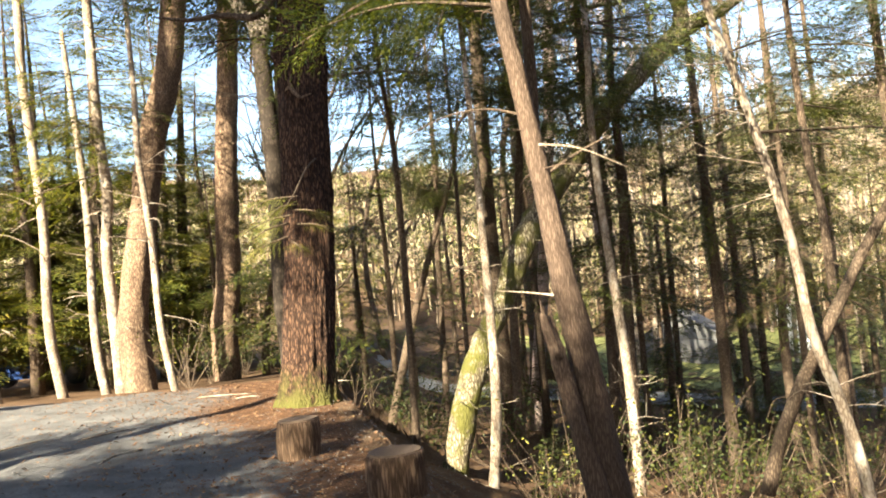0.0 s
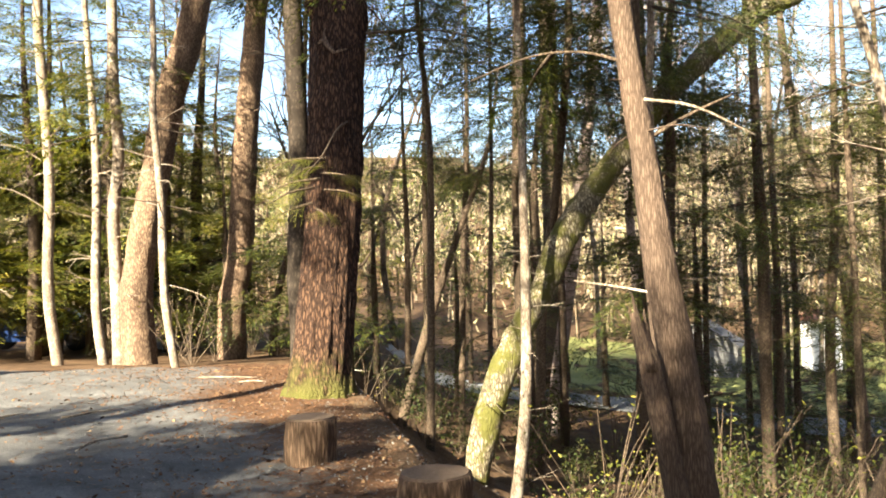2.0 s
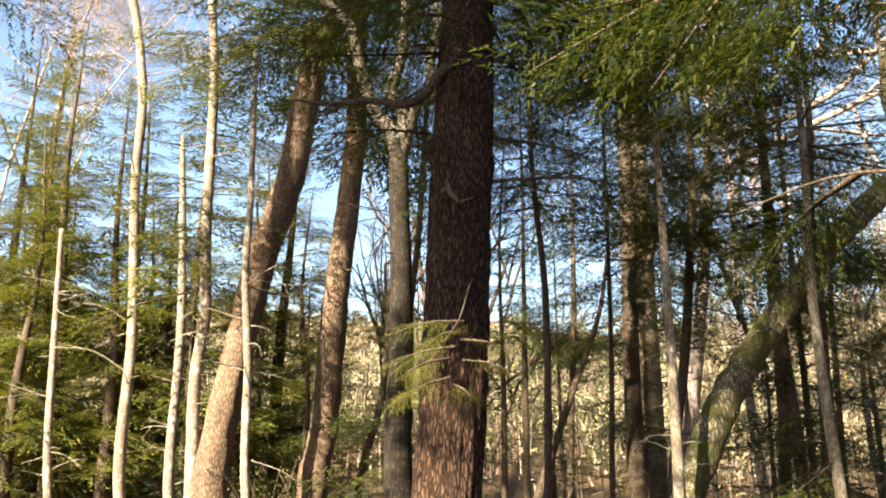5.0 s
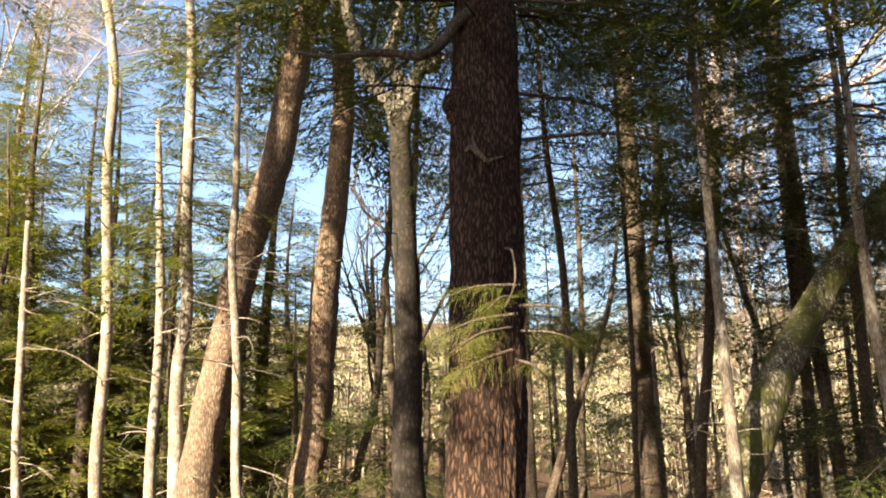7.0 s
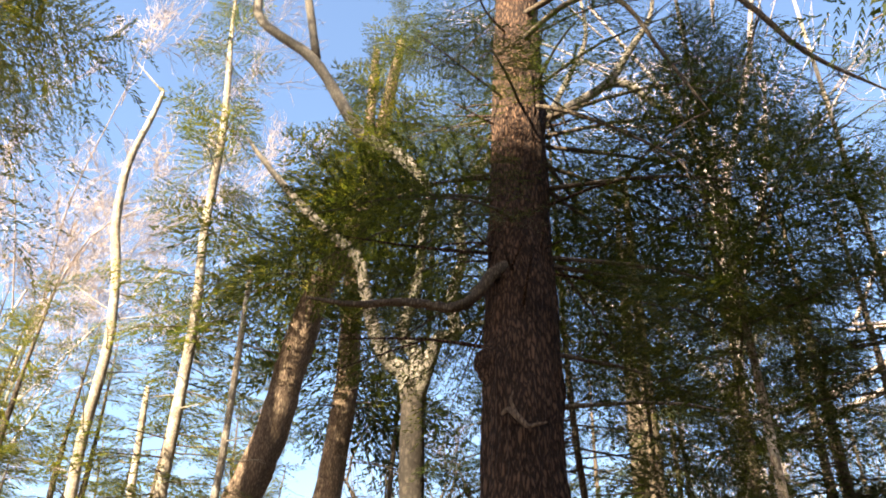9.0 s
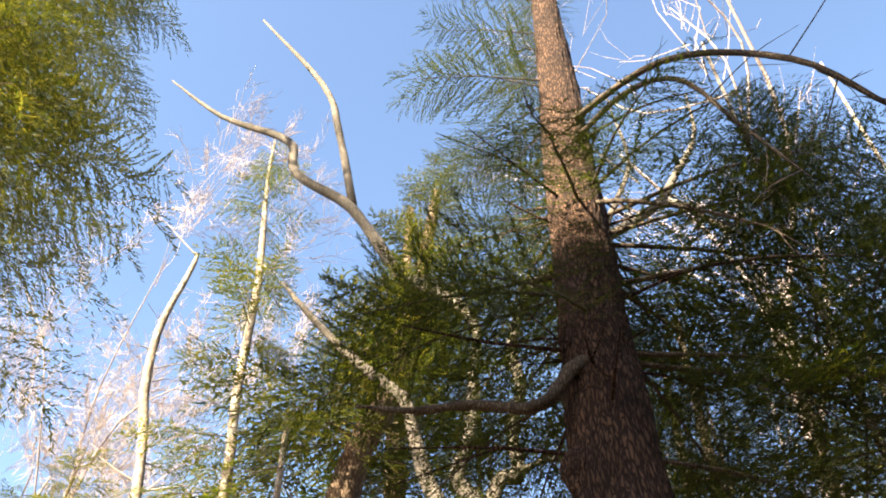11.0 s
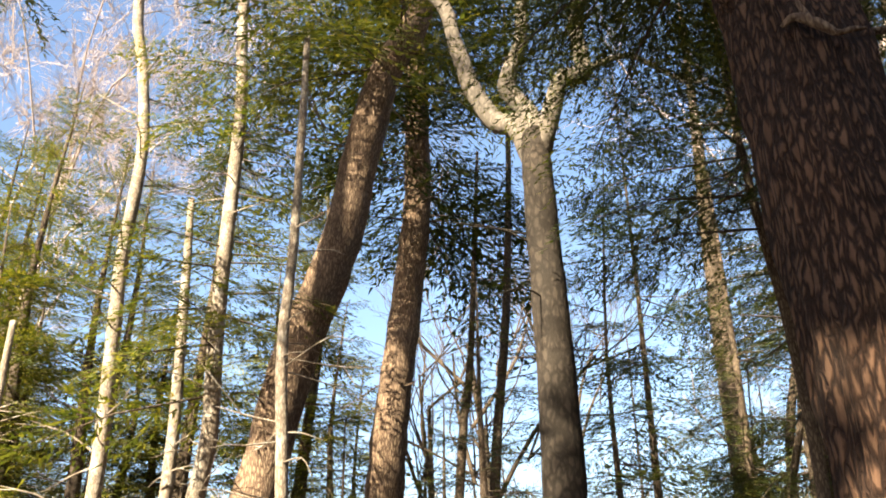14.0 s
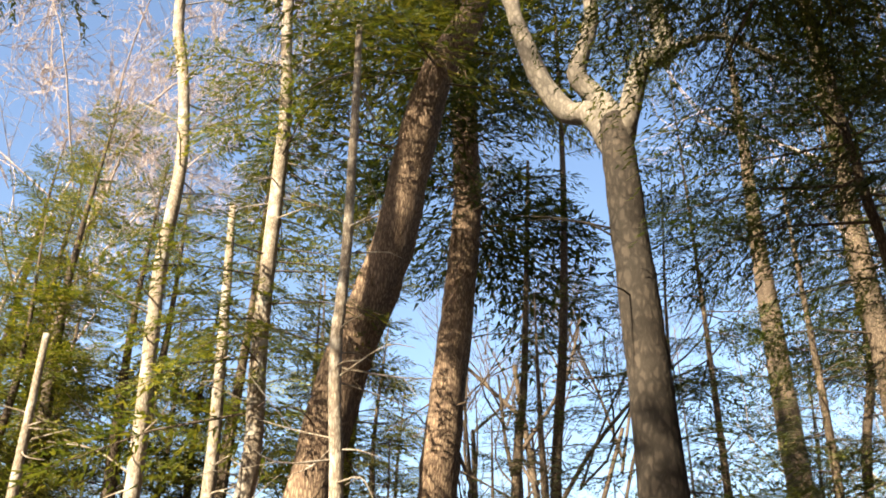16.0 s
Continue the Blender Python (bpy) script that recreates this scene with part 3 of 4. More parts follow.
saplings = [
    ([(0.1, 13, -2.2, 0.09), (0.33, 13, -0.5, 0.082), (0.38, 13, 1.1, 0.07), (0.38, 13, 2.62, 0.058), (0.38, 13, 3.6, 0.05), (0.3, 13, 12.5, 0.02)], 3.4, 12.5, 1.5),
    ([(0.9, 22, -2.6, 0.2), (0.8, 22, 2.4, 0.195), (0.9, 22, 7, 0.17), (1.0, 22, 15, 0.08)], 4, 15.5, 2.6),
    ([(-1.2, 16, -2.4, 0.08), (-1.1, 16, 1.2, 0.065), (-1.07, 16, 4, 0.056), (-1.24, 16, 6.5, 0.043), (-1.3, 16, 12, 0.02)], 3.2, 12, 1.7),
    ([(-0.75, 21, -2.8, 0.085), (-0.6, 21, 2, 0.072), (-0.45, 21, 4.5, 0.06), (-0.4, 21, 9, 0.02)], 3, 9, 1.7),
    ([(-2.3, 20, -2.7, 0.125), (-1.39, 20, 0.37, 0.105), (-0.67, 20, 2.4, 0.07), (0.02, 20, 4.24, 0.05), (0.3, 20, 6, 0.02)], 2.8, 6, 1.2),
    ([(0.85, 18, -2.8, 0.11), (1.0, 18, 0.87, 0.09), (1.35, 18, 3.19, 0.084), (1.61, 18, 5.6, 0.077), (1.68, 18, 7.14, 0.07), (1.7, 18, 14, 0.02)], 3.6, 14, 2.2),
    ([(3.2, 20, -3.2, 0.14), (3.36, 20, 0.73, 0.122), (3.46, 20, 2.32, 0.114), (3.46, 20, 4.97, 0.105), (3.5, 20, 6.66, 0.088), (3.5, 20, 13, 0.03)], 3.2, 13.5, 2.4),
    ([(3.1, 17, -3.0, 0.115), (3.24, 17, 0.88, 0.098), (3.37, 17, 3.34, 0.086), (3.38, 17, 5.39, 0.071), (3.52, 17, 7.1, 0.055), (3.5, 17, 11, 0.02)], 3.4, 11, 2.3),
    ([(5.4, 18.2, -4.0, 0.14), (5.38, 18.2, -1, 0.125), (5.4, 18.2, 1.5, 0.115), (5.35, 18.2, 4.6, 0.095), (5.3, 18.2, 10, 0.03)], 3.3, 10.5, 2.0),
    ([(7.3, 23, -4.8, 0.105), (7.35, 23, 0.74, 0.095), (7.31, 23, 4.39, 0.081), (7.3, 23, 10, 0.03)], 3, 10, 2.0),
    ([(7.06, 19, -4.0, 0.125), (6.97, 19, -0.36, 0.107), (7.21, 19, 3.2, 0.084), (7.3, 19, 10, 0.03)], 2.6, 10, 2.0),
    ([(10.8, 26, -4.8, 0.2), (10.24, 26, 2.22, 0.182), (9.1, 26, 5.59, 0.15), (8.6, 26, 11, 0.06)], 4, 12, 2.4),
    ([(2.6, 14.2, -2.9, 0.09), (2.6, 14.2, -0.4, 0.084), (2.45, 14.2, 2.3, 0.07), (2.42, 14.2, 4.2, 0.06), (2.5, 14.2, 6, 0.05), (2.5, 14.2, 13.5, 0.02)], 4.5, 13.5, 1.6),
    ([(3.2, 18, -3.2, 0.12), (3.15, 18, 1.0, 0.11), (3.0, 18, 4, 0.1), (3.0, 18, 11, 0.03)], 4, 11, 2.0),
    ([(3.42, 7.5, -1.6, 0.06), (3.35, 7.5, -0.6, 0.054), (3.2, 7.5, 0.15, 0.05), (3.03, 7.5, 0.75, 0.046), (2.95, 7.5, 1.5, 0.044), (2.8, 7.5, 2.28, 0.04), (2.63, 7.5, 3.0, 0.036), (2.3, 7.5, 4.4, 0.028), (2.1, 7.5, 7, 0.012)], 4.0, 7.0, 1.2),
    ([(4.75, 11, -2.9, 0.075), (4.75, 11, -0.8, 0.067), (4.75, 11, 0.6, 0.063), (4.72, 11, 2.0, 0.056), (4.6, 11, 3.1, 0.05), (4.5, 11, 8, 0.02)], 4.2, 8, 1.5),
    ([(7.6, 14.5, -3.2, 0.125), (7.7, 14.5, -1.0, 0.115), (7.65, 14.5, 0.8, 0.105), (7.5, 14.5, 3.5, 0.09), (7.4, 14.5, 11, 0.03)], 4.4, 11, 1.9),
    ([(6.3, 16.2, -3.3, 0.07), (6.3, 16.2, 1, 0.06), (6.25, 16.2, 4, 0.05), (6.2, 16.2, 9, 0.02)], 4.6, 9, 1.4),
    ([(4.3, 21.5, -3.4, 0.085), (4.35, 21.5, 2, 0.075), (4.3, 21.5, 6, 0.06), (4.3, 21.5, 11, 0.02)], 4.8, 11, 1.6),
    ([(9.2, 21, -3.6, 0.1), (9.1, 21, 2, 0.09), (9.1, 21, 5, 0.075), (9.0, 21, 12, 0.02)], 5, 12, 1.7),
    ([(6.0, 25, -3.6, 0.09), (6.1, 25, 2, 0.08), (6.2, 25, 6, 0.06), (6.2, 25, 11, 0.02)], 5, 11, 1.6),
    ([(12.0, 23, -3.8, 0.12), (11.9, 23, 2, 0.11), (11.8, 23, 6, 0.09), (11.8, 23, 13, 0.03)], 5, 13, 1.9),
    ([(-0.1, 17.5, -2.6, 0.055), (-0.05, 17.5, 1, 0.048), (0.05, 17.5, 4, 0.04), (0.1, 17.5, 12, 0.015)], 4.6, 12, 1.9),
    ([(1.4, 26, -2.7, 0.13), (1.48, 26, 4.53, 0.1), (2.1, 26, 7.57, 0.085), (2.17, 26, 10, 0.06), (2.2, 26, 14, 0.02)], 4, 14, 2.2),
]
for k, (pts, low, high, reach) in enumerate(saplings):
    ob = tree("hemlock_sapling", "slim hemlock sapling with dead twigs below feathery boughs", pts, BARK_THIN if k not in (0, 12, 14) else BARK_PALE, 9, 0.07, 0, 0, 4,
         dict(seed=100 + k, low=max(low, 3.9) + (3.9 if k in (0, 2, 5, 6, 7, 12, 13) else 2.6), high=high, reach=reach * (1.6 if k in (0, 12) else 1.25), count=int((8 + 4.0 * (high - low)) * (1.8 if k in (0, 2, 5, 12) else 1.1)), gaps=0.27, sprays=MED if k in (0, 12, 14) else MID, top_taper=0.75), NEEDLES,
         dict(seed=200 + k, low=pts[0][2] + 1.0, high=low + 1, count=26, length=0.6, radius=0.007), "saplings on the slope")
    leaves, wood = crown(400 + k, 3.6 if pts[0][0] > 2.5 else 2.0, 8.5 if pts[0][0] > 2.5 else 5.0, 1.8 if pts[0][0] > 2.5 else 1.4, 22 if pts[0][0] > 2.5 else 0 if k in (0, 2) else 8, MID if pts[0][1] < 17 else SPRAYS, spine_of([(x - pts[0][0], y - pts[0][1], z - pts[0][2], r) for x, y, z, r in pts]), 0.2, top_taper=0.3)
    if len(leaves) == 0:
        continue
    part("low_branch_wood", wood.mesh("low_branch_wood"), BARK_THIN, ob)["kind"] = "stuff"
    part("low_bough", tri_mesh("low_bough", leaves), NEEDLES, ob, "sparse low needle sprays")["kind"] = "stuff"
tree("leaning_snag", "dark fallen sapling propped at a slant", [(2.65, 8, -0.75, 0.07), (2.9, 8, -0.1, 0.064), (3.43, 8, 0.83, 0.058), (4.07, 8, 1.84, 0.043), (4.9, 8, 3.0, 0.02)], BARK_THIN, 10, 0.15, 0, 0, 5, None, None, dict(seed=60, low=0, high=3, count=5, length=0.4, radius=0.007))
tree("hemlock_tree", "tall distant hemlock with a bare brown trunk", [(2.9, 36, -3.5, 0.46), (2.89, 36, 6.26, 0.405), (2.89, 36, 10.3, 0.378), (2.93, 36, 13.2, 0.336), (2.95, 36, 16, 0.268), (3.1, 36, 20.3, 0.19), (3.2, 36, 26, 0.05)], BARK_THIN, 14, 0.06, 0.8, 0, 5, dict(seed=61, low=8, high=26, reach=3.8, count=80, gaps=0.3), NEEDLES, dict(seed=62, low=4, high=15, count=18, length=2.0, radius=0.03))

# ---- boughs, knots and burls on the old hemlock ----
mb = main_pts[0]


def on_main(points):
    """Points given beside an upright stem, carried over to the leaning one."""
    out = []
    for x, y, z, r in points:
        back = 0.19 * z - 0.55
        k = 1 + back / (y - 5.1)
        out.append((-2.2 + (x + 2.2) * k - mb[0], y + back - mb[1], 1.6 + (z - 1.6) * k - mb[2], r * k))
    return out


part("bough", Shape().tube(on_main([(-2.0, 11.6, 5.85, 0.07), (-2.25, 11.45, 5.62, 0.058), (-2.42, 11.45, 5.38, 0.05), (-2.62, 11.45, 5.29, 0.045), (-2.85, 11.45, 5.33, 0.04), (-3.1, 11.45, 5.36, 0.038), (-3.45, 11.45, 5.34, 0.03), (-3.9, 11.45, 5.42, 0.012)]), 14, 0.4, 6).mesh("bough"), BARK_THIN, main_tree, "thick crooked dead bough")
g = np.random.default_rng(19)
for line in ([(-1.9, 12.7, 9.9, 0.04), (-1.3, 11.8, 9.6, 0.034), (-0.86, 11.2, 8.9, 0.028), (-0.5, 11.1, 7.9, 0.02), (-0.19, 11.0, 7.0, 0.007)],
             [(-1.9, 12.8, 10.5, 0.045), (-0.8, 11.6, 9.9, 0.04), (0.17, 11.0, 8.75, 0.033), (0.8, 11.0, 7.8, 0.025), (1.5, 11.0, 7.2, 0.008)],
             [(-1.95, 12.7, 8.8, 0.035), (-1.55, 12.3, 8.4, 0.028), (-1.1, 11.9, 7.8, 0.022), (-0.72, 11.6, 7.25, 0.016), (-0.4, 11.4, 6.8, 0.006)]):
    wood = Shape().tube([(x - mb[0], y - mb[1], z - mb[2], r) for x, y, z, r in line], 8, 0.15, 5)
    for a, b in zip(line[1:], line[2:]):
        for k in range(5):
            o = np.array(a[:3]) + (np.array(b[:3]) - np.array(a[:3])) * g.uniform(0, 1) - np.array(mb[:3])
            d = np.array((g.normal(0.15, 0.5), g.normal(0, 0.5), g.normal(-0.25, 0.35))) * g.uniform(0.5, 1.2)
            wood.tube([(*o, 0.009), (*(o + d * 0.5 + g.normal(0, 0.05, 3)), 0.006), (*(o + d), 0.002)], 4, 0, 3, cap=False)
            wood.tube([(*(o + d * 0.5), 0.005), (*(o + d * 0.7 + g.normal(0, 0.16, 3)), 0.002)], 3, 0, 1, cap=False)
    part("bough", wood.mesh("bough"), BARK_THIN, main_tree, "dead bough with bare drooping twigs")
stub = Shape().tube(on_main([(-2.2, 11.37, 4.27, 0.01), (-2.14, 11.34, 4.3, 0.022), (-2.08, 11.31, 4.24, 0.026), (-2.0, 11.3, 4.15, 0.019), (-1.92, 11.3, 4.16, 0.012), (-1.84, 11.33, 4.19, 0.005)]), 10, 0.45, 5)
stub.tube(on_main([(-2.08, 11.32, 4.25, 0.02), (-2.12, 11.3, 4.36, 0.012), (-2.1, 11.28, 4.43, 0.004)]), 8, 0.4, 4)
part("dead_stub", stub.mesh("dead_stub"), BARK, main_tree, "gnarled pronged stub of a dead branch")
part("burl", Shape().tube(on_main([(-2.26, 11.62, 4.6, 0.05), (-2.29, 11.6, 4.75, 0.11), (-2.29, 11.6, 4.88, 0.11), (-2.25, 11.62, 5.02, 0.04)]), 14, 0.3, 5).mesh("burl"), BARK_SHADED_MOSSFOOT, main_tree)


def foliage_part(parent, seed, boughs, sprays=FINE, mat=NEEDLES, name="leafy_bough"):
    """Single leafy boughs given by root, azimuth, pitch and length."""
    g = np.random.default_rng(seed)
    base = np.array(parent.location)
    leaves, wood = [], Shape()
    for o, az, pitch, r in boughs:
        o = np.array(o) - base
        a, p = radians(az), radians(pitch)
        d = np.array((math.cos(a) * math.cos(p), math.sin(a) * math.cos(p), math.sin(p)))
        wood.tube([(*o, 0.01 + 0.007 * r), (*(o + d * r * 0.5), 0.006 + 0.004 * r), (*(o + d * r * 0.97 + np.array((0, 0, -0.15 * r))), 0.003)], 5, 0, 3, cap=False)
        leaves.append(place(sprays[int(g.integers(len(sprays)))], o, a, p, r, g.normal(0, 0.3), 1.0))
        for k in range(2):
            leaves.append(place(sprays[int(g.integers(len(sprays)))], o + d * r * g.uniform(0.25, 0.6), a + g.uniform(-0.8, 0.8), p + g.normal(-0.1, 0.15), r * g.uniform(0.45, 0.7), g.normal(0, 0.4)))
    part(name + "_stem", wood.mesh(name + "_stem"), BARK_THIN, parent)["kind"] = "stuff"
    part(name, tri_mesh(name, np.vstack(leaves)), mat, parent, "fresh green hanging hemlock spray")["kind"] = "stuff"


part("hanging_bough", Shape().tube(on_main([(-1.85, 11.45, 3.35, 0.013), (-1.78, 10.3, 3.05, 0.01), (-1.76, 9.4, 2.65, 0.007), (-1.82, 8.9, 2.4, 0.005)]), 7, 0.1, 5).mesh("hanging_bough"), BARK_THIN, main_tree)
foliage_part(main_tree, 5, [((-1.74, 9.4, 2.62), 205, -4, 0.62), ((-1.76, 9.3, 2.52), 250, -8, 0.55), ((-1.76, 9.2, 2.4), 185, -8, 0.58), ((-1.8, 9.1, 2.3), 225, -12, 0.55), ((-1.74, 9.2, 2.45), 330, -8, 0.5), ((-1.74, 9.3, 2.3), 350, -6, 0.42), ((-1.8, 9.0, 2.15), 205, -18, 0.5), ((-1.78, 9.1, 2.1), 300, -15, 0.42)], FINE, NEEDLES_SUN_TINTED)
# long boughs that reach over the slope beside the old hemlock
foliage_part(main_tree, 8, [((-1.8, 11.15 + 0.19 * z, z), az, p, r) for z, az, p, r in ((4.6, -8, -2, 2.3), (6.3, 12, -6, 3.0), (7.4, -15, -6, 3.2), (6.6, 60, -8, 2.6), (9.0, -75, -10, 2.4), (8.6, -105, -8, 2.2), (9.2, -50, -8, 2.6), (8.3, -20, -6, 2.8), (7.9, 25, -5, 3.0), (8.2, 5, -8, 3.2), (8.6, -35, -12, 3.2), (6.4, -5, -12, 2.8), (6.2, 150, -6, 2.4), (7.2, 200, -8, 2.6), (7.8, 170, -4, 2.8), (6.8, 235, -14, 2.2), (5.2, 20, -4, 2.2), (7.6, 45, -8, 3.2), (7.2, 80, -4, 3.0), (7.8, 105, -4, 3.2), (8.3, 62, -5, 3.4), (8.8, 90, -5, 3.4), (9.3, 120, -5, 3.2), (9.8, 70, -5, 3.4), (10.4, 100, -5, 3.4), (6.7, 110, -6, 2.6))], FINE, NEEDLES, "high_bough")

leaning = bpy.data.objects["leaning_tree"]
lb = broken_pts[0]


def on_leaning(points):
    return [(x - lb[0], y - lb[1], z - lb[2], r) for x, y, z, r in points]


part("limb", Shape().tube(on_leaning([(0.6, 6.15, 2.66, 0.011), (0.35, 6.2, 2.74, 0.008), (0.05, 6.2, 2.72, 0.006), (-0.3, 6.25, 2.6, 0.003)]), 7, 0.1, 4).mesh("limb"), BARK_THIN, leaning)
part("limb", Shape().tube(on_leaning([(0.7, 6.15, 2.2, 0.014), (0.95, 6.15, 2.34, 0.011), (1.2, 6.15, 2.45, 0.005)]), 7, 0.1, 4).mesh("limb"), BARK_THIN, leaning)
part("dead_twig", Shape().tube(on_leaning([(0.68, 6.05, 2.42, 0.01), (0.95, 6.0, 2.36, 0.008), (1.28, 6.0, 2.19, 0.004)]), 6, 0.1, 4).mesh("dead_twig"), BARK_PALE, leaning, "pale dry twig")
part("dead_twig", Shape().tube(on_leaning([(0.8, 6.3, 1.31, 0.009), (0.55, 6.4, 1.36, 0.008), (0.3, 6.4, 1.4, 0.004)]), 6, 0.1, 4).mesh("dead_twig"), BARK_PALE, leaning, "pale dry twig")
foliage_part(leaning, 9, [((0.5, 6.2, 3.5), 195, 2, 1.5), ((0.5, 6.2, 3.8), 160, 0, 1.8), ((0.45, 6.2, 4.2), 120, -5, 1.8), ((0.5, 6.2, 3.9), -10, -5, 1.6), ((0.4, 6.2, 4.6), 90, -10, 2.0), ((0.2, 6.2, 2.75), 100, -5, 1.1)], MED, NEEDLES, "low_bough")

# ---- sawn log bollards beside the track ----
GRAIN = bark("weathered_log_bark", (0.028, 0.017, 0.01), (0.085, 0.053, 0.032), (0.15, 0.1, 0.064), (34, 34, 5), 0.012)
ENDGRAIN = speckled("weathered_end_grain", [(0.3, (0.065, 0.044, 0.03)), (0.6, (0.13, 0.092, 0.064))], 3, 50, 0.004)


def log_bollard(x, y, r, top, tilt):
    z = height(x, y) - 0.06
    ob = thing("log_bollard", "short weathered brown log set upright as a bollard", "log", (x, y, z), "log bollards along the bank")
    side = Shape().tube([(0, 0, 0, r * 1.06), (tilt * 0.2, 0, top - z, r)], 34, 0.06, 8, ridges=5)
    part("bark", side.mesh("bark"), GRAIN, ob)
    part("sawn_top", Shape().tube([(tilt * 0.2, 0, top - z - 0.01, r * 0.93), (tilt * 0.2, 0, top - z + 0.014, r * 0.9)], 30, 0.05, 1).mesh("sawn_top", False), ENDGRAIN, ob, "greyed sawn end grain")


log_bollard(-1.57, 7.6, 0.19, 0.40, 0.02)
log_bollard(-0.54, 5.9, 0.205, 0.37, -0.03)
fallen = thing("fallen_log", "dark rotting log lying on the bank", "log", (0.55, 6.9, height(0.55, 6.9)))
part("bark", Shape().tube([(-0.9, 0.2, 0.1, 0.13), (0.0, 0, 0.02, 0.15), (0.9, -0.25, -0.5, 0.14)], 16, 0.15, 6, ridges=4).mesh("bark"), GRAIN, fallen)


# ---- conifers and bare trees farther off ----
def conifer(seed, h, low, reach, count, mat, label, name="hemlock_tree", lean=0.0, r0=None):
    g = np.random.default_rng(seed)
    r0 = r0 or 0.012 * h + 0.03
    pts = [(0, 0, -0.6, r0 * 1.15), (lean * 0.2 * h * 0.3, g.normal(0, 0.08), h * 0.3, r0 * 0.85), (lean * h * 0.2 + g.normal(0, 0.1), g.normal(0, 0.12), h * 0.65, r0 * 0.4), (lean * h * 0.3, g.normal(0, 0.15), h, 0.012)]
    return tree(name, label, pts, BARK_THIN, 8, 0.06, 0, 0, 3, dict(seed=seed, low=low, high=h, reach=reach, count=int(count * 0.85), gaps=0.16, top_taper=0.85, sprays=GOLD if mat is NEEDLES_SUN_TINTED else SPRAYS), mat,
                dict(seed=seed + 1, low=0.6, high=low + 1.5, count=16, length=reach * 0.5, radius=0.012), "hemlocks in the wood")


protos = {0: conifer(301, 13, 1.6, 2.8, 130, NEEDLES_SUN_TINTED, "young hemlock with layered boughs tinted as if in golden sun"),
          1: conifer(302, 9.5, 1.0, 2.4, 105, NEEDLES_SUN_TINTED, "young hemlock with layered boughs tinted as if in golden sun"),
          3: conifer(304, 6.5, 0.6, 2.0, 65, NEEDLES, "low bushy dark green hemlock"),
          5: conifer(306, 12.5, 5.2, 2.5, 46, NEEDLES, "thin open hemlock with sparse boughs", r0=0.085),
          6: conifer(307, 15, 6.2, 2.9, 60, NEEDLES, "tall open hemlock with high boughs", r0=0.1)}
spots = [(0, -13.2, 22.5), (1, -11.2, 24.6), (0, -16.8, 25.5), (1, -9.4, 25.6), (0, -18.5, 29), (3, -12.4, 27.5), (3, -9.9, 22.9), (1, -16.5, 21.6), (0, -11.0, 31), (1, -8.2, 30),
         (3, -5.6, 26.5), (3, -7.4, 24.6), (3, -3.2, 25.0), (5, -2.2, 23.5), (5, 4.6, 25.5), (5, 9.2, 27), (5, 1.8, 30), (6, 8.6, 29.5),
         (6, 12.6, 24), (5, -0.6, 33), (3, -1.0, 28), (1, -5.0, 38), (1, -14, 38), (0, -22, 36), (0, -14.6, 24.0), (0, -18.2, 23.2), (1, -12.6, 25.4), (0, -11.7, 22.4), (0, -12.4, 24.2), (0, -10.4, 23.9), (0, -9.0, 27.2), (1, -13.4, 21.2), (1, -7.9, 26.4), (6, -1.6, 22.8), (6, 1.9, 23.4), (5, 15, 31), (3, -4.4, 20.6),
         (3, 6.4, 27.5), (3, 9.8, 30.2), (3, 13.4, 28.6), (3, 15.8, 34.5), (3, 4.2, 31.5), (5, 11.6, 34.2), (5, 7.6, 34.0), (3, 5.2, 22.6), (3, 8.4, 24.6), (3, 11.0, 27.6), (3, 1.2, 24.4), (1, -13.8, 23.6), (1, -15.4, 22.6), (1, -12.2, 26.6), (1, -14.2, 27.2), (1, -17.0, 27.5)]
made = {}
for n, (k, x, y) in enumerate(spots):
    g = np.random.default_rng(900 + n)
    m = Matrix.Translation((x, y, height(x, y) + 0.05)) @ Matrix.Rotation(g.uniform(0, 6.28), 4, "Z")
    s = g.uniform(0.85, 1.12)
    if k not in made:
        made[k] = protos[k]
        protos[k].matrix_basis = m
    else:
        ob = copy_thing(protos[k], m)
        ob.scale = (s, s, s)

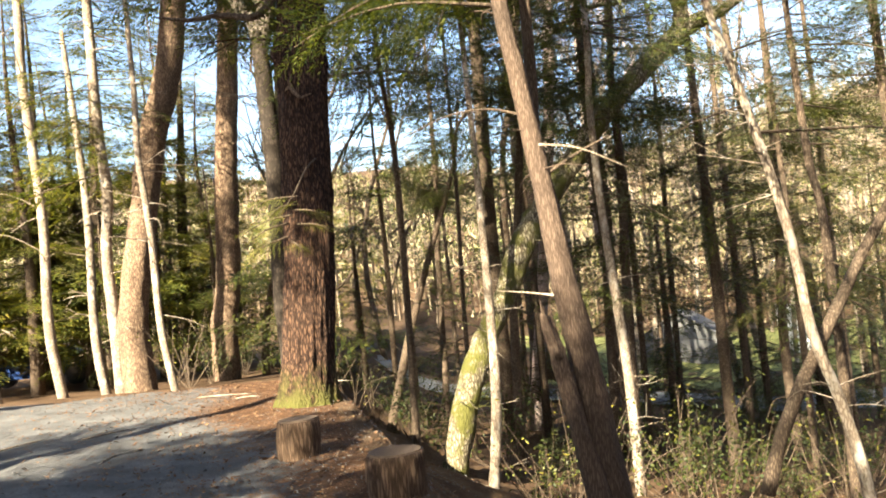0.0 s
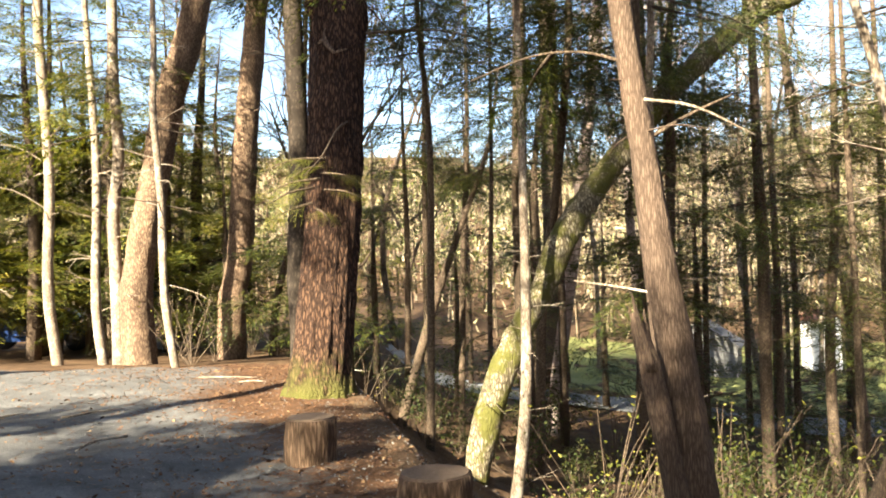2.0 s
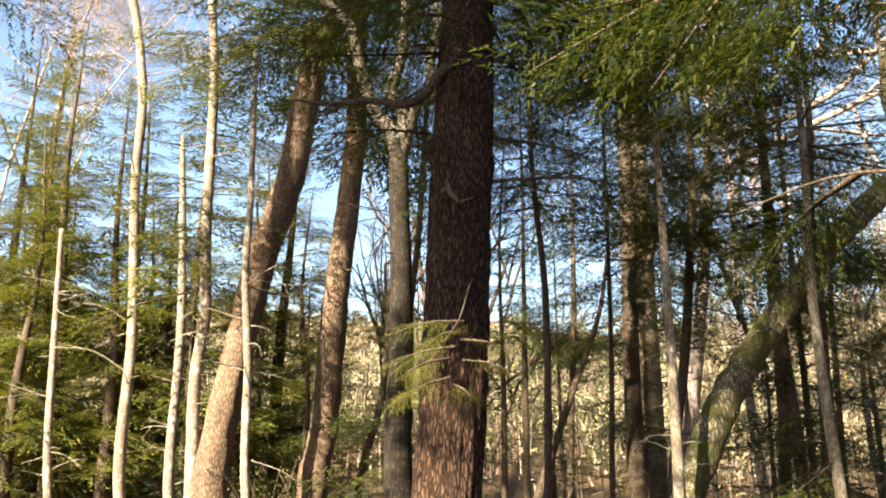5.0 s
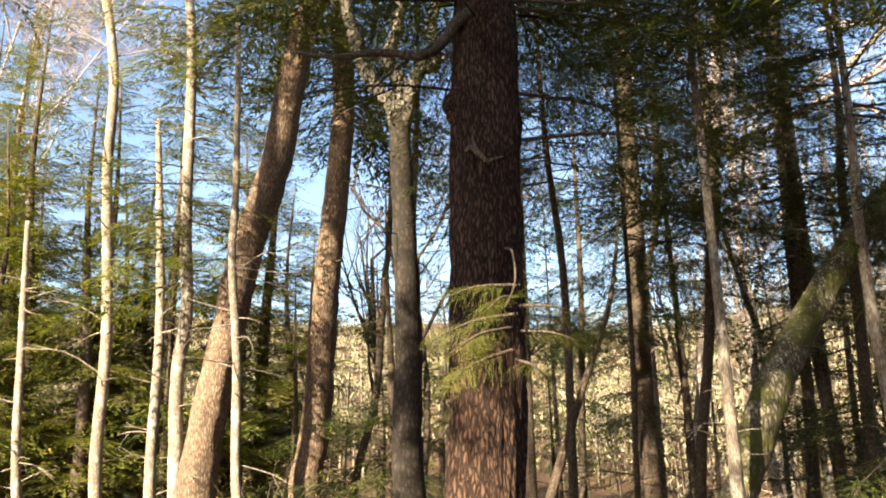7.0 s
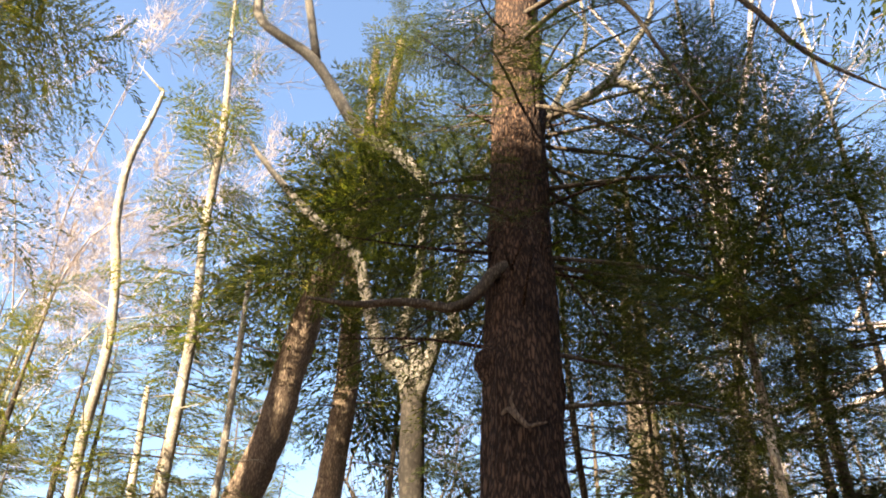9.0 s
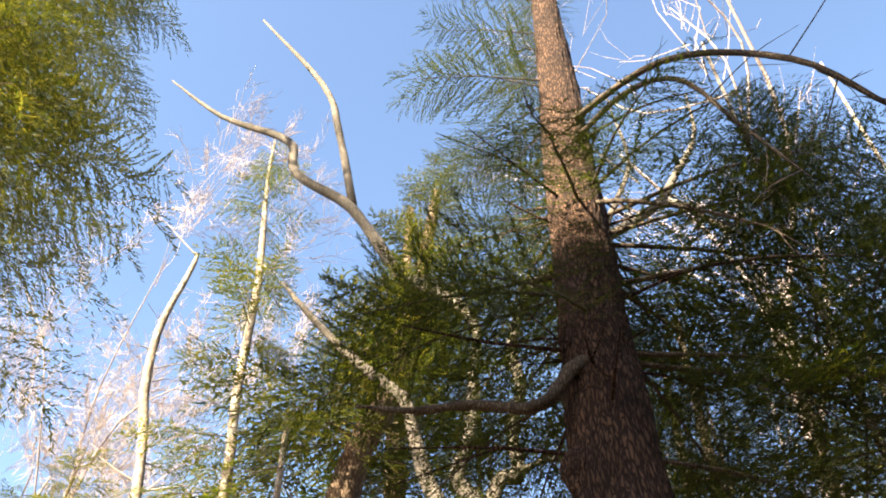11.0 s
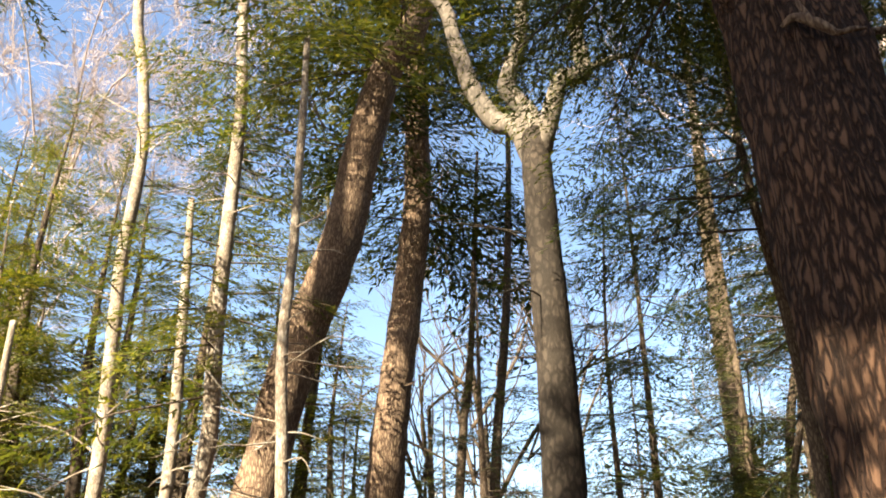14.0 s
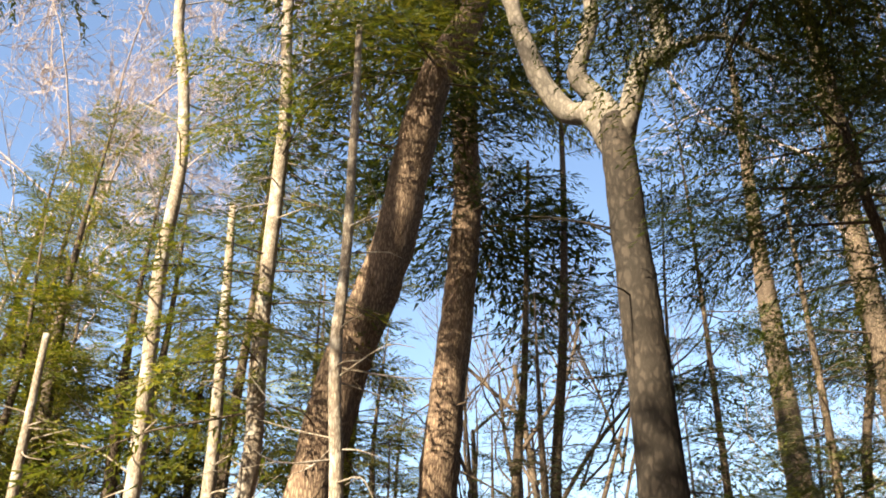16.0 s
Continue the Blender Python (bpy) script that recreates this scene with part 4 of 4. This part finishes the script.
# the tall neighbours whose crowns reach in overhead, and unseen trees added around the track to shade it
tree("hemlock_tree", "tall hemlock crown tinted sunlit golden-green against blue sky", [(-11.0, 11.0, -0.5, 0.3), (-11.0, 11.0, 9, 0.22), (-11.0, 11.0, 24, 0.04)], BARK, 12, 0.05, 0, 0, 4, dict(seed=71, low=9.2, high=22, reach=4.0, count=84, gaps=0.05, top_taper=0.4, az=(-60, 100), sprays=FINE), NEEDLES_SUN_TINTED)
# Out of view: placed only to cast shade and hold back skylight
for n, (x, y, h, low, reach, count, seed) in enumerate([(-7.5, 4.0, 13.6, 9.8, 3.1, 400, 81), (-8.7, 3.0, 5.6, 0.5, 1.9, 60, 94), (-6.3, 1.0, 7.0, 0.5, 2.4, 170, 95), (-4.3, 0.1, 6.3, 0.5, 1.8, 75, 96), (5.5, 2.0, 15, 3, 3.4, 80, 97), (9.5, 5.5, 15, 3, 3.4, 80, 98), (3.2, -4.6, 15, 3, 3.4, 80, 99), (10.5, -0.5, 16, 3, 3.6, 80, 70), (-3.9, -1.9, 6.9, 2.0, 2.4, 110, 82), (-9, -4, 9.3, 2, 3.0, 110, 83), (-12.8, -2.6, 9, 2, 3.0, 100, 84), (-6, -9, 16, 4.5, 3.4, 60, 85), (1, -10, 17, 5, 3.6, 60, 86), (-7.2, -0.6, 22, 14, 2.9, 150, 87), (-6.6, -2.8, 7.4, 1.5, 2.6, 130, 90), (-10.6, 0.6, 7.4, 1.5, 2.6, 80, 91), (-17, 2, 8.5, 3, 3, 45, 88), (-4.6, -5.5, 10, 3, 2.8, 70, 92), (-8.6, -1.4, 6.6, 1.2, 2.5, 120, 93), (6.5, -4, 15, 4, 3.4, 50, 89), (-9.8, -2.0, 8.0, 2.5, 2.8, 90, 121)]):
    tree("hemlock_tree", "unseen hemlock added to shade the track and trunks", [(x, y, height(x, y) - 0.4, 0.15), (x, y, h * 0.5, 0.1), (x, y, h, 0.02)], BARK, 12, 0.05, 0, 0, 4, dict(seed=seed, low=low, high=h, reach=reach, count=count, gaps=0.3 if seed == 81 else 0.2, top_taper=0.7, sprays=SHADE), NEEDLES)


def bare_tree(seed, x, y, h, r, mat, label, first=0.4, spread=0.5, levels=4, least=0.004):
    """A leafless tree: forks that thin out into fine twigs."""
    g = np.random.default_rng(seed)
    z0 = height(x, y) - 0.3
    ob = thing("bare_tree", label, "tree", (x, y, z0), "bare trees in the wood")
    trunk, fine = Shape(), Shape()

    def limb(o, d, ln, rad, lev):
        rad = max(rad, least)
        mid = o + d * ln * 0.5 + g.normal(0, (0.09 if lev else 0.03) * ln, 3)
        end = o + d * ln + g.normal(0, 0.04 * ln, 3)
        (trunk if lev < 2 else fine).tube([(*o, rad), (*mid, rad * 0.8), (*end, rad * 0.45)], 8 if lev < 2 else 4 if lev < 3 else 3, 0.05 if lev < 2 else 0, 3 if lev < 3 else 1, cap=False)
        if lev >= levels:
            return
        for k in range(int(g.integers(3, 6)) if lev else 6):
            f = g.uniform(0.35, 1.0) if lev else first + (1 - first) * (k + g.uniform(0, 1)) / 6
            st = o + (end - o) * f
            nd = d + g.normal(0, spread, 3) + np.array((0, 0, 0.12))
            nd /= np.linalg.norm(nd)
            limb(st, nd, ln * g.uniform(0.45, 0.7) * (0.75 if not lev else 1), rad * 0.62 * (1 - 0.4 * f), lev + 1)

    limb(np.array((0, 0, 0.0)), np.array((g.normal(0, 0.05), g.normal(0, 0.05), 1.0)), h * 0.75, r, 0)
    part("trunk", trunk.mesh("trunk"), mat, ob)
    part("twig_growth", fine.mesh("twig_growth"), mat, ob, "fine bare twigs")["kind"] = "stuff"
    return ob


bare_tree(1, -22, 34, 28, 0.11, BARK_GREY, "tall leafless tree with pale pinkish twigs", 0.35, 0.5, 6, 0.012)
bare_tree(2, -19, 29, 22, 0.075, BARK_GREY, "leafless tree with pale fine twigs", 0.3, 0.7, 5, 0.01)
bare_tree(3, 1.6, 25, 25, 0.2, BARK_GREY, "leafless tree with pale sunlit upper limbs", 0.55, 0.6)
bare_tree(4, -4.9, 29, 13, 0.13, BARK_THIN, "small dark leafless tree", 0.25, 0.4)
bare_tree(5, -6.1, 31, 12, 0.12, BARK_THIN, "small dark leafless tree", 0.25, 0.4)
bare_tree(6, -3.4, 33, 13, 0.13, BARK_THIN, "small dark leafless tree", 0.25, 0.4)
bare_tree(7, 6.5, 33, 17, 0.16, BARK_PALE, "leafless tree with sunlit pale stem", 0.3, 0.4)
bare_tree(8, 12.5, 36, 18, 0.16, BARK_PALE, "leafless tree with sunlit pale stem", 0.3, 0.4)
bare_tree(9, 9.8, 31, 15, 0.14, BARK_PALE, "leafless tree with sunlit pale stem", 0.3, 0.4)
for n, (x, y, h) in enumerate([(14.5, 38.5, 15), (19.5, 40.5, 16), (21.5, 36, 15), (8.2, 38.5, 14), (16.2, 35.6, 13), (24, 42, 17), (5.2, 40, 15), (12.2, 47, 16)]):
    bare_tree(20 + n, x, y, h, 0.12, BARK_PALE, "leafless tree with sunlit pale stem", 0.4, 0.35, 3)
bare_tree(10, 5.0, 26.5, 19, 0.16, BARK_GREY, "leafless tree with pale sunlit upper limbs", 0.5, 0.55)

# ---- woods on the far hillside ----
stems, sticks, greens = Shape(), [], []
g = np.random.default_rng(55)
for k in range(2600):
    a, r = g.uniform(-1.15, 1.0), 40 + 130 * g.uniform(0, 1) ** 0.75
    x, y = r * math.sin(a), 4 + r * math.cos(a)
    if 3 < x < 30 and y < 50 or r < 47 and a < 0:
        continue
    z, h = height(x, y), g.uniform(6, 15)
    h = min(h, max(3.0, (0.165 + 0.07 * smooth(0.2, 0.5, a)) * r * g.uniform(0.45, 1.0) + 1.5 - z))
    w = g.uniform(0.05, 0.14) * (1 + r / 160)
    lx, ly = g.normal(0, 0.05) * h, g.normal(0, 0.05) * h
    if g.uniform() < 0.55:
        b = len(stems.v)
        stems.v += [(x + w * math.cos(t), y + w * math.sin(t), z - 0.5) for t in (0, 2.1, 4.2)] + [(x + lx + 0.3 * w * math.cos(t), y + ly + 0.3 * w * math.sin(t), z + h) for t in (0, 2.1, 4.2)]
        stems.f += [(b, b + 1, b + 4, b + 3), (b + 1, b + 2, b + 5, b + 4), (b + 2, b, b + 3, b + 5)]
    m = 80
    q = g.uniform(0.25, 1, m)[:, None]
    c = np.array((x, y, z)) + q * np.array((lx, ly, h)) + g.normal(0, 1, (m, 3)) * np.array((1.4, 1.4, 0.8)) * (1.25 - q)
    d = g.normal(0, 0.6, (m, 3)) + np.array((0, 0, 0.7))
    d *= (g.uniform(0.3, 1.0, (m, 1)) / np.linalg.norm(d, axis=1)[:, None])
    f = np.cross(d, g.normal(0, 1, (m, 3)))
    f *= (g.uniform(0.02, 0.07, (m, 1)) * (1 + r / 130) / np.linalg.norm(f, axis=1)[:, None])
    (greens if g.uniform() < (0.3 if a < 0.1 else 0.08) else sticks).append(np.stack((c - f, c + f, c + d), 1))
far = new("far_woods", stems.mesh("far_woods"))
far.data.materials.append(FARWOOD)
tagged(far, "pale bare trunks on the sunlit far hillside", "woods", kind="stuff")
haze = new("far_twigs", tri_mesh("far_twigs", np.vstack(sticks)))
haze.data.materials.append(FARTWIG)
tagged(haze, "tan twigs and lingering leaves of the hillside woods", "woods", kind="stuff")
evergreens = new("far_evergreens", tri_mesh("far_evergreens", np.vstack(greens)))
evergreens.data.materials.append(NEEDLES)
tagged(evergreens, "dark green hemlocks scattered among the hillside woods", "woods", kind="stuff")


# ---- undergrowth on the slope ----
def shrub(seed, h, leaves, mat, label):
    g = np.random.default_rng(seed)
    ob = thing("shrub", label, "shrub", (0, 0, 0), "shrubs on the slope")
    stems, tris = Shape(), []
    for k in range(9):
        a, lean = g.uniform(0, 6.28), g.uniform(0.1, 1.1)
        e = np.array((math.cos(a) * lean * h, math.sin(a) * lean * h, h * g.uniform(0.6, 1.1)))
        m = e * 0.5 + g.normal(0, 0.08, 3)
        stems.tube([(0, 0, -0.1, 0.012), (*m, 0.009), (*e, 0.003)], 5, 0, 3, cap=False)
        for i in range(leaves):
            q = g.uniform(0.35, 1.05)
            c = m * 2 * q * (1 - q) + e * q * q + g.normal(0, 0.11, 3)
            d = g.normal(0, 1, 3) + np.array((0, 0, -0.2))
            d *= g.uniform(0.05, 0.1) / np.linalg.norm(d)
            w = np.cross(d, g.normal(0, 1, 3))
            w *= g.uniform(0.015, 0.026) / np.linalg.norm(w)
            tris += [(c, c + d * 0.5 + w, c + d), (c, c + d, c + d * 0.5 - w)]
    part("stem_growth", stems.mesh("stem_growth"), BARK_THIN, ob, "thin brown stems")["kind"] = "stuff"
    if tris:
        part("leaf_growth", tri_mesh("leaf_growth", np.array(tris)), mat, ob)["kind"] = "stuff"
    return ob


shrubs = [shrub(1, 1.5, 55, LAUREL, "evergreen laurel shrub with glossy leaves"), shrub(2, 1.1, 45, LAUREL, "low evergreen shrub on the bank"), shrub(3, 1.9, 7, NEEDLES_SUN_TINTED, "nearly leafless brush of thin brown stems")]
g = np.random.default_rng(77)
used = set()
for k in range(95):
    x = g.uniform(0.5, 10) if k < 70 else g.uniform(-9, 0)
    y = g.uniform(8, 25) if k < 70 else g.uniform(17.8, 25)
    if x - edge(y) < 0.7 and y < 17.6:
        continue
    t = int(g.choice(3, p=(0.22, 0.28, 0.5)))
    m = Matrix.Translation((x, y, height(x, y))) @ Matrix.Rotation(g.uniform(0, 6.28), 4, "Z")
    if t not in used:
        used.add(t)
        shrubs[t].matrix_basis = m
    else:
        copy_thing(shrubs[t], m).scale = (g.uniform(0.45, 1.0),) * 3

# ---- beyond the slope: lawn, lane, sheds and a parked car ----
lawn = sheet("lawn", np.linspace(3, 34, 40), np.linspace(34.5, 58, 40), lambda x, y: 0.05, GRASS)
tagged(lawn, "sunlit dull yellow-green grass beyond the trees", "lawn", kind="structure")
lane = sheet("lane", np.linspace(-4, 34, 40), np.linspace(30.8, 33.6, 8), lambda x, y: 0.06, ASPHALT)
tagged(lane, "pale worn lane at the foot of the slope", "road", kind="structure")


def shed(x, y, w, d, h, wall, roof, label, turn):
    z = height(x, y) - 0.1
    ob = thing("shed", label, "shed", (x, y, z))
    ob.rotation_euler = (0, 0, radians(turn))
    body = Shape().box(-w / 2, -d / 2, 0, w / 2, d / 2, h)
    b = len(body.v)
    p = h + w * 0.32
    body.v += [Vector(q) for q in ((-w / 2, -d / 2, h), (w / 2, -d / 2, h), (0, -d / 2, p), (-w / 2, d / 2, h), (w / 2, d / 2, h), (0, d / 2, p))]
    body.f += [(b, b + 1, b + 2), (b + 3, b + 5, b + 4)]
    part("wall_shell", body.mesh("wall_shell", False), wall, ob)
    for s in (-1, 1):
        r = Shape()
        o = 0.18
        for t in (0, 0.08):
            r.v += [Vector(q) for q in ((s * (w / 2 + o), -d / 2 - o, h - o * 0.64 + t), (s * (w / 2 + o), d / 2 + o, h - o * 0.64 + t), (0, d / 2 + o, p + t + 0.01), (0, -d / 2 - o, p + t + 0.01))]
        r.f += [(0, 1, 2, 3), (7, 6, 5, 4), (0, 3, 7, 4), (1, 5, 6, 2), (0, 4, 5, 1), (3, 2, 6, 7)]
        part("roof_slope", r.mesh("roof_slope", False), roof, ob)
    return ob


shed(17.2, 45.0, 1.15, 2, 2.7, WHITE, REDBROWN, "small narrow white shed with a rust-red roof", 4)
shed(10.9, 44.0, 3.6, 3.5, 1.5, ROOF, ROOF, "low weathered grey shed beyond the lawn", -20)

car = thing("car", "dark blue car parked beyond the crest of the track", "car", (-14.8, 28.5, height(-14.8, 28.5) - 0.02))
car.rotation_euler = (0, 0, radians(12))
hull = Shape()
prof = [(-2.1, 0.35), (-2.1, 0.8), (-1.1, 0.92), (-0.6, 1.42), (0.9, 1.45), (1.5, 0.98), (2.1, 0.9), (2.15, 0.35)]
hull.v = [Vector((x, s * (0.85 if z < 1 else 0.68), z)) for s in (-1, 1) for x, z in prof]
n = len(prof)
hull.f = [tuple(range(n)), tuple(reversed(range(n, 2 * n)))] + [(i, i + n, (i + 1) % n + n, (i + 1) % n) for i in range(n)]
part("body", hull.mesh("body", False), BLUE, car)
part("side_window", Shape().box(-0.5, -0.8, 1.0, 0.85, -0.755, 1.36).mesh("side_window", False), DARKGLASS, car)
for x in (-1.3, 1.35):
    for s in (-1, 1):
        part("wheel", Shape().tube([(x, s * 0.7, 0.33, 0.33), (x, s * 0.9, 0.33, 0.33)], 18, 0, 1).mesh("wheel", False), DARKGLASS, car)

# ---- loose litter, stones and sticks ----
g = np.random.default_rng(91)


def scatter(name, count, region, size, mat, label, category, flat=True):
    tris = []
    while len(tris) < count:
        x, y = region(g)
        if x is None:
            continue
        c = np.array((x, y, height(x, y) + (0.032 if x < edge(y) - 0.1 and y < 16 else 0.012)))
        s = size * g.uniform(0.5, 1.3)
        a = g.uniform(0, 6.28)
        u = np.array((math.cos(a), math.sin(a), g.normal(0, 0.25))) * s
        v = np.array((-math.sin(a), math.cos(a), g.normal(0, 0.25))) * s * 0.5
        if flat:
            tris += [(c - u, c + v, c + u), (c - u, c + u, c - v)]
        else:
            top = c + np.array((0, 0, s * 0.7))
            k = [c + u, c + v * 1.6, c - u, c - v * 1.6]
            tris += [(k[i], k[(i + 1) % 4], top) for i in range(4)]
    ob = new(name, tri_mesh(name, np.array(tris)))
    ob.data.materials.append(mat)
    return tagged(ob, label, category, kind="stuff")


def near_bank(g):
    y = g.uniform(2.0, 17)
    d = g.normal(-0.7, 1.1) if g.uniform() < 0.75 else g.normal(-2.5, 1.6)
    return (edge(y) + d - 1.1 * smooth(8.5, 12, y) * g.uniform(0, 2), y)


scatter("fallen_leaves", 26000, near_bank, 0.024, LEAFBITS, "brown fallen leaves and pine straw scattered over gravel", "leaves")
scatter("slope_leaves", 16000, lambda g: (g.uniform(-1, 10), g.uniform(4, 22)), 0.032, LEAFBITS, "brown fallen leaves on the wooded slope", "leaves")
scatter("gravel_stones", 20000, lambda g: (edge(3) - abs(g.normal(0, 2.6)), g.uniform(2.5, 13)), 0.009, PEBBLES, "loose grey gravel stones on the track", "gravel", False)
for n in range(10):
    x, y = g.uniform(-5.5, -0.2), g.uniform(8, 16)
    if x > edge(y) - 0.1 or (x + 2.2) ** 2 + (y - 11.7) ** 2 < 0.5:
        continue
    a, ln = g.uniform(0, 6.28), g.uniform(0.3, 1.0)
    ob = thing("fallen_stick", "dry brown stick on the ground", "stick", (x, y, height(x, y) + 0.035), "sticks on the ground")
    part("stick", Shape().tube([(0, 0, 0, 0.012), (0.5 * ln * math.cos(a), 0.5 * ln * math.sin(a), 0.02, 0.01), (ln * math.cos(a + 0.2), ln * math.sin(a + 0.2), 0.0, 0.005)], 6, 0.1, 3).mesh("stick"), BARK_PALE, ob)
